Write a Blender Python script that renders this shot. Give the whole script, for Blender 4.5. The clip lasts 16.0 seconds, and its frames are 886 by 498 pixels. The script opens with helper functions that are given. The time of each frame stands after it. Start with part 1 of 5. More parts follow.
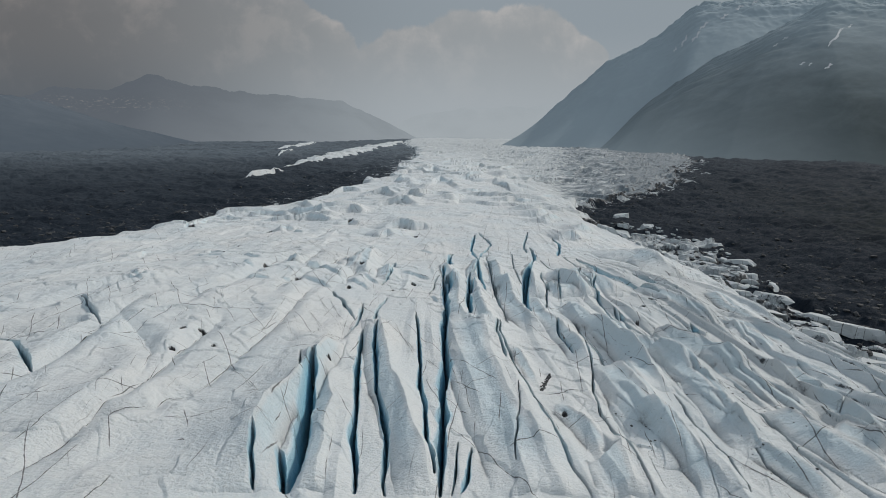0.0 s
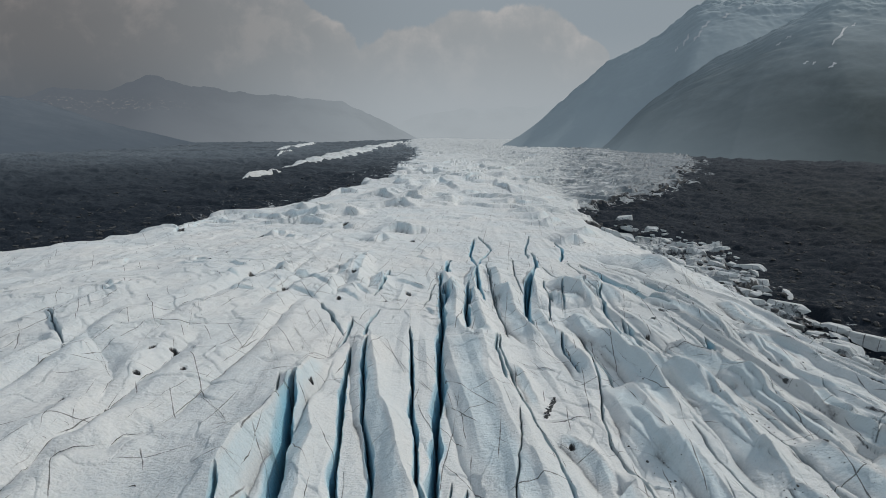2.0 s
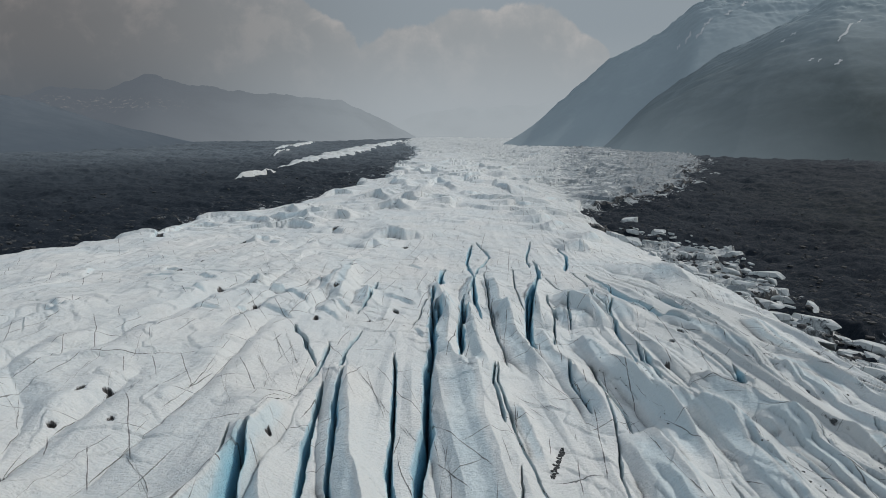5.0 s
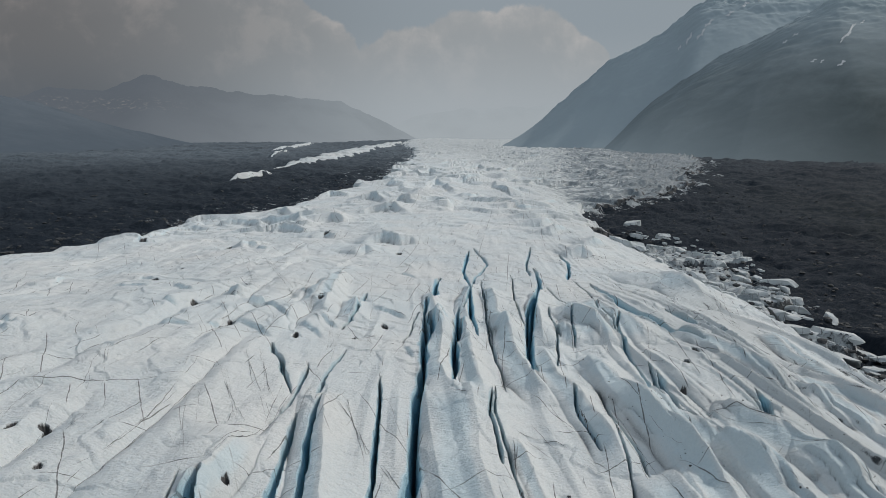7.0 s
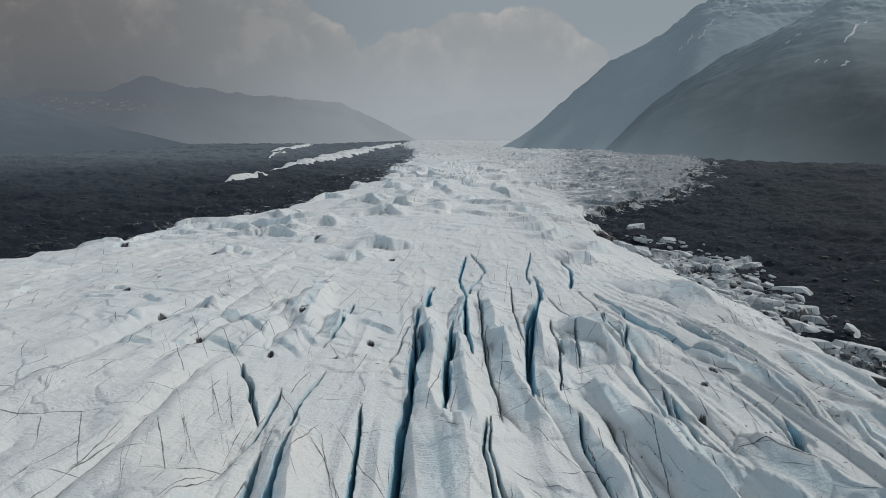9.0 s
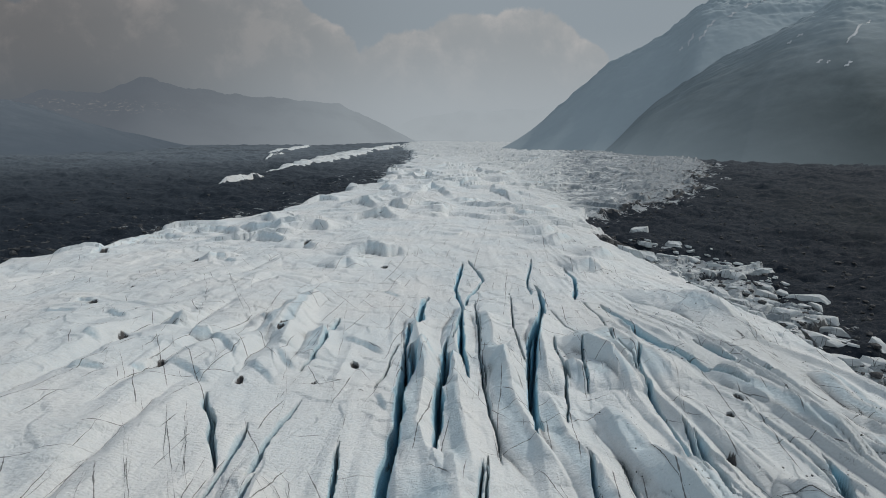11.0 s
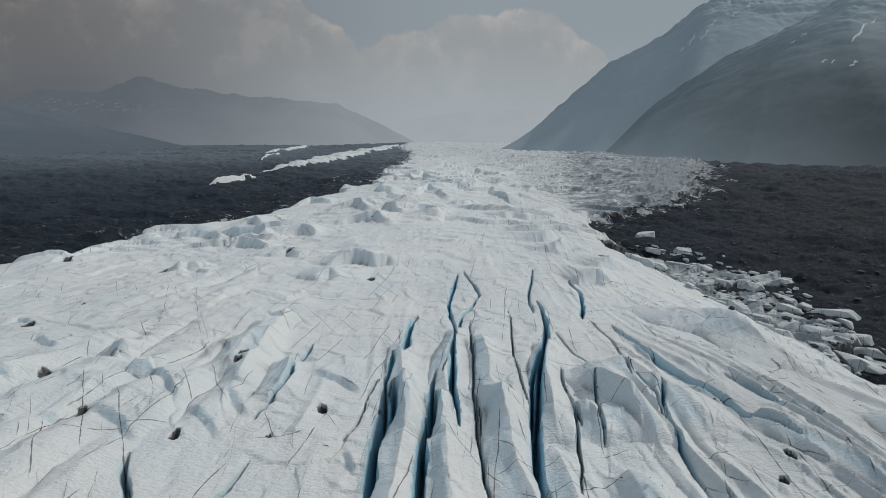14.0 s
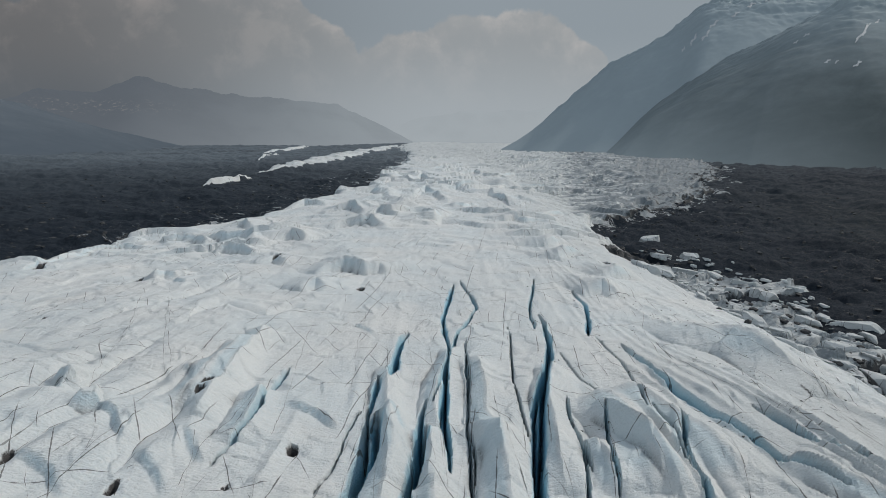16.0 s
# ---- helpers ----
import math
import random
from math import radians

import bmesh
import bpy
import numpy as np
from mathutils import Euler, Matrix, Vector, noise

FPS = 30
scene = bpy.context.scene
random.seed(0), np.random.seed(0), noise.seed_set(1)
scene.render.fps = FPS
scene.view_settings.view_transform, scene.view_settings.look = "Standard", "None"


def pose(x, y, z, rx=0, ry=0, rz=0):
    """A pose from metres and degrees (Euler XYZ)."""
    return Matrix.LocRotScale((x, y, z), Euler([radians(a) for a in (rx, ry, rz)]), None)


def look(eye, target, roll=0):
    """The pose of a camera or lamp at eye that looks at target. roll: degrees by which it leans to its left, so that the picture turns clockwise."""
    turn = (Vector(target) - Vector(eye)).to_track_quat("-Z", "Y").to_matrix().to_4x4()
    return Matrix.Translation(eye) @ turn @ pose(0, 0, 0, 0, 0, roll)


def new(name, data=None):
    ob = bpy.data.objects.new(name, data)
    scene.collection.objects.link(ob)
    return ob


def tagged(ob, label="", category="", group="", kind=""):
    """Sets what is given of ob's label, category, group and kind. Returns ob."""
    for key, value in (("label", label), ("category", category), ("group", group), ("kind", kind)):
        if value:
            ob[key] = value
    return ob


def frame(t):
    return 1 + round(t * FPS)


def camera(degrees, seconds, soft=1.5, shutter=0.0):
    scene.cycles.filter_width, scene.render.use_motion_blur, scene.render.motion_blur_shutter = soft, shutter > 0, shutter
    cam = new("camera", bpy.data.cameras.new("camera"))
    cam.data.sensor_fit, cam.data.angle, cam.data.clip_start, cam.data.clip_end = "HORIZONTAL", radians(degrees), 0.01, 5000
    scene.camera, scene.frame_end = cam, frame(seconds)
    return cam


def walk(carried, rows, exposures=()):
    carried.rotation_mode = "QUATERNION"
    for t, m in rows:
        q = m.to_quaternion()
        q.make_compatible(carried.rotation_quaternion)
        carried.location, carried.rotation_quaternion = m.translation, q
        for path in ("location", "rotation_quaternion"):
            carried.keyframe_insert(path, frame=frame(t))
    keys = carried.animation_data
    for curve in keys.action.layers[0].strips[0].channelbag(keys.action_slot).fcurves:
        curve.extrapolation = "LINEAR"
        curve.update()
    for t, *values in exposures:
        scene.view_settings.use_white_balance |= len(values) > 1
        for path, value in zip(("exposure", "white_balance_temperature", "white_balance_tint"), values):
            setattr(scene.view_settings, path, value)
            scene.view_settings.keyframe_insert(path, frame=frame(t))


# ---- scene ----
cam = camera(78.9, 16.0, soft=0.8)
PATH = [
    (0, (-7.203, 1.506, 60.134), (-7.215, 3.463, 59.724), 0.2),
    (1, (-6.588, 7.711, 60.154), (-6.6, 9.668, 59.745), 0.1),
    (2, (-5.693, 14.28, 60.244), (-5.708, 16.237, 59.835), 0.1),
    (3, (-4.764, 21.298, 60.293), (-4.779, 23.255, 59.882), 0.1),
    (4, (-3.825, 28.709, 60.257), (-3.841, 30.666, 59.844), 0.0),
    (6.5, (-1.629, 47.16, 59.754), (-1.645, 49.118, 59.343), 0.1),
    (7, (-1.095, 50.835, 59.624), (-1.11, 52.793, 59.216), 0.1),
    (8, (0.074, 58.181, 59.226), (0.058, 60.14, 58.821), 0.1),
    (9, (1.204, 65.465, 58.866), (1.188, 67.423, 58.463), 0.1),
    (11.5, (3.275, 84.753, 57.975), (3.261, 86.713, 57.577), 0.1),
    (12, (3.731, 88.6, 57.902), (3.717, 90.56, 57.504), 0.1),
    (13, (4.593, 96.306, 57.697), (4.58, 98.266, 57.3), 0.2),
    (14, (5.37, 104.009, 57.526), (5.359, 105.969, 57.13), 0.2),
    (15, (6.241, 111.642, 57.442), (6.231, 113.602, 57.046), 0.2),
    (16, (7.175, 119.291, 57.465), (7.165, 121.251, 57.071), 0.3),
]
walk(cam, [(t, look(eye, target, roll)) for t, eye, target, roll in PATH])

# ---- light ----
SUN_EL, SUN_AZ = radians(40), radians(64)          # azimuth from +y towards +x
sun = new("sun", bpy.data.lights.new("sun", "SUN"))
sun.data.energy, sun.data.angle, sun.data.color = 1.85, radians(1.2), (1.0, 0.94, 0.86)
sun_dir = Vector((math.sin(SUN_AZ) * math.cos(SUN_EL), math.cos(SUN_AZ) * math.cos(SUN_EL), math.sin(SUN_EL)))
sun.matrix_world = look(sun_dir * 500, (0, 0, 0))


class Nodes:
    """Small helper for node trees."""

    def __init__(self, tree):
        self.t = tree
        tree.nodes.clear()

    def add(self, kind, **props):
        n = self.t.nodes.new(kind)
        for k, v in props.items():
            setattr(n, k, v)
        return n

    def link(self, a, b):
        self.t.links.new(a, b)

    def put(self, socket, v):
        if hasattr(v, "links"):
            self.link(v, socket)
        else:
            socket.default_value = v

    def math(self, op, a, b=0.0, c=None, clamp=False):
        n = self.add("ShaderNodeMath", operation=op, use_clamp=clamp)
        self.put(n.inputs[0], a)
        self.put(n.inputs[1], b)
        if c is not None:
            self.put(n.inputs[2], c)
        return n.outputs[0]

    def ramp(self, v, a, b, lo=0.0, hi=1.0, kind="SMOOTHSTEP"):
        n = self.add("ShaderNodeMapRange", interpolation_type=kind)
        self.put(n.inputs[0], v)
        for i, x in enumerate((a, b, lo, hi)):
            self.put(n.inputs[i + 1], x)
        return n.outputs[0]

    def mix(self, f, a, b, how="MIX"):
        n = self.add("ShaderNodeMix", data_type="RGBA", blend_type=how)
        self.put(n.inputs[0], f)
        for i, x in ((6, a), (7, b)):
            self.put(n.inputs[i], (*x, 1) if isinstance(x, tuple) and len(x) == 3 else x)
        return n.outputs[2]

    def noise(self, vec, scale, detail=4.0, rough=0.55, warp=0.0, dim="3D"):
        n = self.add("ShaderNodeTexNoise", noise_dimensions=dim)
        self.link(vec, n.inputs["Vector"])
        n.inputs["Scale"].default_value, n.inputs["Detail"].default_value = scale, detail
        n.inputs["Roughness"].default_value, n.inputs["Distortion"].default_value = rough, warp
        return n.outputs["Fac"], n.outputs["Color"]

    def scaled(self, vec, sx, sy, sz, rz=0.0):
        n = self.add("ShaderNodeMapping")
        self.link(vec, n.inputs[0])
        n.inputs["Scale"].default_value, n.inputs["Rotation"].default_value = (sx, sy, sz), (0, 0, rz)
        return n.outputs[0]

    def shifted(self, vec, col, amount):
        a = self.add("ShaderNodeVectorMath", operation="MULTIPLY_ADD")
        self.link(col, a.inputs[0])
        a.inputs[1].default_value = (amount,) * 3
        self.link(vec, a.inputs[2])
        return a.outputs[0]

    def attr(self, name):
        return self.add("ShaderNodeAttribute", attribute_name=name).outputs["Fac"]


# ---- sky with smoke haze and cumulus ----
world = bpy.data.worlds.new("sky")
scene.world = world
world.use_nodes = True
N = Nodes(world.node_tree)
sky = N.add("ShaderNodeTexSky", sky_type="NISHITA", sun_disc=False, sun_elevation=SUN_EL, sun_rotation=SUN_AZ,
            air_density=1.5, dust_density=4.0)
vec = N.add("ShaderNodeTexCoord").outputs["Generated"]
sep = N.add("ShaderNodeSeparateXYZ")
N.link(vec, sep.inputs[0])
ahead = N.math("MAXIMUM", sep.outputs[1], 0.15)
A = N.math("DIVIDE", sep.outputs[0], ahead)
B = N.math("DIVIDE", sep.outputs[2], ahead)
comb = N.add("ShaderNodeCombineXYZ")
N.link(A, comb.inputs[0])
N.link(B, comb.inputs[1])
flat = comb.outputs[0]
puff, _ = N.noise(flat, 9.0, 7.0, 0.58, 0.15)
shade, _ = N.noise(N.shifted(flat, N.noise(flat, 9.0, 3.0)[1], 0.06), 8.5, 7.0, 0.62)


def cumulus(a, b, ra, rb):
    da = N.math("DIVIDE", N.math("SUBTRACT", A, a), ra)
    db = N.math("DIVIDE", N.math("SUBTRACT", B, b), rb)
    r = N.math("SQRT", N.math("ADD", N.math("MULTIPLY", da, da), N.math("MULTIPLY", db, db)))
    return N.math("SUBTRACT", 1.0, r)


field = None
for lump in ((-0.66, 0.10, 0.34, 0.16), (-0.47, 0.15, 0.20, 0.13), (-0.36, 0.155, 0.14, 0.13), (-0.26, 0.10, 0.125, 0.12), (-0.19, 0.05, 0.09, 0.09),
             (-0.06, 0.075, 0.14, 0.12), (0.05, 0.105, 0.11, 0.12), (0.13, 0.11, 0.12, 0.118), (0.20, 0.075, 0.11, 0.10), (0.27, 0.05, 0.08, 0.06)):
    one = cumulus(*lump)
    field = one if field is None else N.math("MAXIMUM", field, one)
field = N.math("ADD", field, N.math("MULTIPLY", N.math("SUBTRACT", puff, 0.5), 0.62))
cloud = N.ramp(field, 0.0, 0.07)
rim = N.ramp(field, 0.0, 0.42, 1.0, 0.0)
side = N.ramp(A, -0.80, 0.10)
haze = N.mix(side, (0.130, 0.143, 0.157), (0.268, 0.310, 0.345))
lit = N.mix(side, (0.235, 0.218, 0.212), (0.420, 0.412, 0.407))
core = N.mix(side, (0.140, 0.141, 0.145), (0.300, 0.318, 0.330))
glow = N.math("ADD", N.math("MULTIPLY", rim, N.ramp(shade, 0.38, 0.60, 0.15, 1.0)), N.ramp(shade, 0.48, 0.66, 0.0, 0.45), clamp=True)
body = N.mix(glow, core, lit)
view = N.mix(N.math("MULTIPLY", cloud, 0.88), haze, body)
low = N.mix(N.ramp(A, -0.70, 0.0), (0.108, 0.124, 0.142), (0.355, 0.392, 0.420))
view = N.mix(N.ramp(B, 0.20, 0.02), view, low)
up = N.mix(1.0, sky.outputs[0], (0.11, 0.11, 0.11), "MULTIPLY")
dome = N.mix(N.ramp(sep.outputs[2], 0.30, 0.65), view, N.mix(0.6, up, (0.455, 0.508, 0.553)))
back = N.mix(N.ramp(sep.outputs[1], 0.15, 0.45), N.mix(0.75, up, (0.465, 0.522, 0.562)), dome)
bg = N.add("ShaderNodeBackground")
N.link(back, bg.inputs[0])
bg.inputs[1].default_value = 1.0
N.link(bg.outputs[0], N.add("ShaderNodeOutputWorld").inputs[0])


# ---- materials ----
def material(name):
    m = bpy.data.materials.new(name)
    m.use_nodes = True
    n = Nodes(m.node_tree)
    p = n.add("ShaderNodeBsdfPrincipled")
    n.link(p.outputs[0], n.add("ShaderNodeOutputMaterial").inputs[0])
    return m, n, p, n.add("ShaderNodeTexCoord").outputs["Object"]


def bump(n, p, layers):
    last = None
    for height, strength, distance in layers:
        b = n.add("ShaderNodeBump")
        b.inputs["Strength"].default_value, b.inputs["Distance"].default_value = strength, distance
        n.link(height, b.inputs["Height"])
        if last is not None:
            n.link(last, b.inputs["Normal"])
        last = b.outputs[0]
    n.link(last, p.inputs["Normal"])


def long_cracks(n, pos, angle, spacing, width, wobble, sparse):
    """Families of long, nearly straight thin cracks that come and go along their run."""
    bent = n.shifted(pos, n.noise(pos, 0.045, 3.0)[1], wobble)
    turned = n.scaled(bent, 1, 1, 1, angle)
    s = n.add("ShaderNodeSeparateXYZ")
    n.link(turned, s.inputs[0])
    c = n.math("DIVIDE", s.outputs[0], spacing)
    index = n.math("FLOOR", c)
    off = n.math("ABSOLUTE", n.math("SUBTRACT", n.math("FRACT", c), 0.5))
    k = n.add("ShaderNodeCombineXYZ")
    n.link(n.math("MULTIPLY", index, 7.31), k.inputs[0])
    n.link(n.math("MULTIPLY", s.outputs[1], 0.035), k.inputs[1])
    on = n.ramp(n.noise(k.outputs[0], 1.0, 2.0)[0], sparse, sparse + 0.05)
    thin = n.math("MULTIPLY", n.ramp(n.noise(pos, 0.8, 2.0)[0], 0.3, 0.7, 0.5, 1.5), width / spacing)
    return n.math("MULTIPLY", n.ramp(n.math("DIVIDE", off, thin), 1.0, 0.4), on)


def ice_material(name="glacier ice", dirty=0.0):
    m, n, p, pos = material(name)
    broad, _ = n.noise(pos, 0.03, 5.0)
    grain, _ = n.noise(pos, 1.5, 6.0, 0.65, 0.4)
    cups, _ = n.noise(n.scaled(pos, 0.9, 1.8, 1.2, 0.5), 0.9, 3.0, 0.5, 0.8)
    fine, _ = n.noise(pos, 5.0, 4.0, 0.7)
    crust, _ = n.noise(pos, 0.55, 7.0, 0.68, 0.5)
    worn = n.math("MULTIPLY", crust, n.ramp(n.noise(pos, 0.025, 3.0)[0], 0.38, 0.62, 0.25, 1.0))
    ripple, _ = n.noise(n.scaled(n.shifted(pos, n.noise(pos, 0.15, 2.0)[1], 3.0), 0.6, 2.0, 1.0, 0.25), 1.1, 2.0, 0.45, 0.3)
    col = n.mix(n.ramp(broad, 0.3, 0.7), (0.62, 0.64, 0.648), (0.555, 0.612, 0.645))
    col = n.mix(n.ramp(grain, 0.40, 0.75, 0.0, 0.6), col, (0.65, 0.66, 0.66))
    speck, _ = n.noise(pos, 2.6, 5.0, 0.75)
    col = n.mix(n.ramp(speck, 0.32, 0.62, 0.24, 0.0), col, (0.36, 0.40, 0.42))
    streak, _ = n.noise(n.scaled(pos, 0.35, 0.03, 0.2, 0.10), 1.0, 5.0, 0.65)
    col = n.mix(n.ramp(streak, 0.54, 0.78, 0.0, 0.20), col, (0.40, 0.41, 0.41))
    stain, _ = n.noise(pos, 0.012, 6.0, 0.65)
    col = n.mix(n.ramp(stain, 0.56, 0.78, 0.0, 0.22), col, (0.50, 0.475, 0.44))
    # 'silt' holds real dirt and, far off, haze mixed into the ice colour
    col = n.mix(n.math("ADD", n.attr("silt"), dirty * 1.5, clamp=True), col, n.mix(broad, (0.36, 0.40, 0.42), (0.50, 0.52, 0.53)))
    bands, _ = n.noise(n.scaled(pos, 0.6, 2.2, 1.0, -0.25), 0.05, 7.0, 0.7, 0.4)
    grime = n.ramp(n.math("ADD", bands, n.math("MULTIPLY", n.math("SUBTRACT", n.attr("grime"), 0.5), 0.6)), 0.40, 0.56)
    col = n.mix(n.math("MULTIPLY", grime, 0.85), col, n.mix(bands, (0.085, 0.108, 0.130), (0.20, 0.235, 0.26)))
    blue = n.attr("blue")
    col = n.mix(n.ramp(blue, 0.02, 0.9), col, (0.28, 0.57, 0.72))
    lines = n.math("MAXIMUM", long_cracks(n, pos, 0.12, 5.0, 0.13, 2.0, 0.54), long_cracks(n, pos, 1.22, 7.0, 0.13, 3.0, 0.56))
    lines = n.math("MAXIMUM", lines, long_cracks(n, pos, -0.55, 6.0, 0.12, 2.5, 0.55))
    grit, _ = n.noise(pos, 2.2, 5.0, 0.7)
    dirt_shade = n.math("MULTIPLY", n.attr("dirt_shade"), n.ramp(grit, 0.30, 0.55, 0.35, 1.0), clamp=True)
    specks = n.ramp(n.noise(pos, 0.9, 6.0, 0.8)[0], 0.645, 0.72, 0.0, 0.45)
    dark = n.math("MAXIMUM", n.math("MAXIMUM", n.math("MULTIPLY", lines, 0.85), specks), dirt_shade, clamp=True)
    col = n.mix(dark, col, (0.075, 0.075, 0.078))
    deb = n.math("ADD", n.attr("debris"), dirty)
    patch = n.ramp(n.math("ADD", n.noise(pos, 0.12, 7.0, 0.7)[0], n.math("MULTIPLY", n.math("SUBTRACT", deb, 0.5), 0.9)), 0.48, 0.60)
    col = n.mix(patch, col, n.mix(grit, (0.020, 0.025, 0.031), (0.055, 0.061, 0.067)))
    n.link(col, p.inputs["Base Color"])
    n.put(p.inputs["Roughness"], n.ramp(blue, 0.0, 1.0, 0.65, 0.35))
    p.inputs["IOR"].default_value = 1.31
    bump(n, p, ((cups, 0.45, 0.30), (worn, 0.7, 0.55), (ripple, 0.45, 0.40), (grain, 0.8, 0.30), (fine, 0.9, 0.10)))
    return m


def debris_material():
    m, n, p, pos = material("moraine debris")
    broad, _ = n.noise(pos, 0.008, 6.0, 0.6)
    mid, _ = n.noise(n.scaled(pos, 1.0, 1.6, 1.0, 0.4), 0.08, 8.0, 0.72, 0.5)
    grit, _ = n.noise(pos, 0.7, 8.0, 0.78)
    col = n.mix(n.ramp(broad, 0.35, 0.65), (0.010, 0.016, 0.025), (0.016, 0.023, 0.033))
    col = n.mix(n.ramp(mid, 0.46, 0.72, 0.0, 0.6), col, (0.029, 0.037, 0.050))
    col = n.mix(n.ramp(grit, 0.55, 0.8, 0.0, 0.35), col, (0.066, 0.077, 0.091))
    col = n.mix(n.math("MULTIPLY", n.attr("green"), n.ramp(mid, 0.35, 0.6)), col, (0.015, 0.021, 0.021))
    ice = n.ramp(n.math("ADD", n.noise(n.scaled(pos, 1.0, 2.0, 1.0, 0.3), 0.055, 8.0, 0.74, 0.6)[0], n.math("MULTIPLY", n.attr("bare"), 0.26)), 0.71, 0.75)
    col = n.mix(ice, col, n.mix(grit, (0.22, 0.25, 0.27), (0.46, 0.49, 0.51)))
    # 'silt' on the rubble is haze mixed into the colour, broken by noise
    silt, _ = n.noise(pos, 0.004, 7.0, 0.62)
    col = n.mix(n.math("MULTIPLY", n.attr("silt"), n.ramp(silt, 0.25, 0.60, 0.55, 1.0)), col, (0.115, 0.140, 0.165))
    n.link(col, p.inputs["Base Color"])
    p.inputs["Roughness"].default_value = 0.95
    p.inputs["Specular IOR Level"].default_value = 0.15
    bump(n, p, ((mid, 0.8, 2.5), (grit, 0.9, 0.7)))
    return m


def mountain_material(name, rock, haze_dull, scree, low, z0, z1, x0=-9e3, x1=-8e3):
    """Rock and scree with haze in the colour; darker low and east, less hazed."""
    m, n, p, pos = material(name)
    s = n.add("ShaderNodeSeparateXYZ")
    n.link(pos, s.inputs[0])
    a, _ = n.noise(pos, 0.0030, 8.0, 0.60, 0.3)
    b, _ = n.noise(n.scaled(pos, 1, 1, 0.5), 0.011, 9.0, 0.68, 0.3)
    col = n.mix(n.ramp(a, 0.36, 0.64), rock, haze_dull)
    col = n.mix(n.ramp(b, 0.45, 0.75, 0.0, 0.8), col, scree)
    height = n.math("ADD", s.outputs[2], n.math("MULTIPLY", n.math("SUBTRACT", b, 0.5), 160.0))
    less_haze = n.math("MULTIPLY", n.ramp(height, z0, z1, 1.0, 0.0), n.ramp(s.outputs[0], x0, x1, 0.0, 1.0, "LINEAR"))
    col = n.mix(less_haze, col, n.mix(b, low, tuple(v * 1.2 for v in low)))
    n.link(col, p.inputs["Base Color"])
    p.inputs["Roughness"].default_value = 0.95
    p.inputs["Specular IOR Level"].default_value = 0.05
    return m


def plain_rock():
    m, n, p, pos = material("dark rock")
    a, _ = n.noise(pos, 1.5, 6.0, 0.65)
    n.link(n.mix(n.ramp(a, 0.35, 0.7), (0.020, 0.023, 0.027), (0.066, 0.070, 0.075)), p.inputs["Base Color"])
    p.inputs["Roughness"].default_value = 0.85
    bump(n, p, ((a, 0.7, 0.15),))
    return m


def silt_material():
    m, n, p, pos = material("silt in cracks")
    a, _ = n.noise(pos, 1.2, 5.0, 0.7)
    n.link(n.mix(n.ramp(a, 0.42, 0.72), (0.045, 0.046, 0.048), (0.32, 0.33, 0.34)), p.inputs["Base Color"])
    p.inputs["Roughness"].default_value = 0.9
    return m


def snow_material():
    m, n, p, pos = material("old snow")
    a, _ = n.noise(pos, 0.05, 5.0)
    # snow colour dimmed for the haze in front of the mountains
    n.link(n.mix(a, (0.40, 0.43, 0.46), (0.55, 0.57, 0.59)), p.inputs["Base Color"])
    p.inputs["Roughness"].default_value = 0.8
    return m


def water_material():
    m, n, p, pos = material("meltwater")
    a, _ = n.noise(pos, 0.2, 3.0)
    n.link(n.mix(a, (0.13, 0.15, 0.16), (0.20, 0.22, 0.23)), p.inputs["Base Color"])
    p.inputs["Roughness"].default_value = 0.12
    return m


# block ice: real dirt, with haze and shade greying its colour further
ICE, BLOCK_ICE = ice_material(), ice_material("dirty shaded block ice", 0.36)
DEBRIS, ROCK, SNOW, WATER, SILT = debris_material(), plain_rock(), snow_material(), water_material(), silt_material()


# ---- smooth noise on arrays ----
def lattice(ix, iy, seed):
    h = ix * np.uint32(374761393) + iy * np.uint32(668265263) + np.uint32((seed * 974634777) & 0xFFFFFFFF)
    h = (h ^ (h >> np.uint32(13))) * np.uint32(1274126177)
    return ((h ^ (h >> np.uint32(16))) & np.uint32(0xFFFFFF)) / 8388607.5 - 1.0


def noise2(x, y, seed=0):
    fx, fy = np.floor(x), np.floor(y)
    ix, iy = fx.astype(np.int32).view(np.uint32), fy.astype(np.int32).view(np.uint32)
    tx, ty = x - fx, y - fy
    tx, ty = tx * tx * tx * (tx * (6 * tx - 15) + 10), ty * ty * ty * (ty * (6 * ty - 15) + 10)
    one = np.uint32(1)
    a, b = lattice(ix, iy, seed), lattice(ix + one, iy, seed)
    c, d = lattice(ix, iy + one, seed), lattice(ix + one, iy + one, seed)
    return (a + (b - a) * tx) * (1 - ty) + (c + (d - c) * tx) * ty


def fbm(x, y, octaves=4, seed=0, gain=0.5):
    total, amp = np.zeros_like(x), 1.0
    for k in range(octaves):
        total += amp * noise2(x * 0.8 + y * 0.6, y * 0.8 - x * 0.6, seed + k)
        x, y, amp = x * 2.03 + 17.3, y * 2.03 - 9.1, amp * gain
    return total


def step(v, a, b):
    t = np.clip((v - a) / (b - a), 0, 1)
    return t * t * (3 - 2 * t)


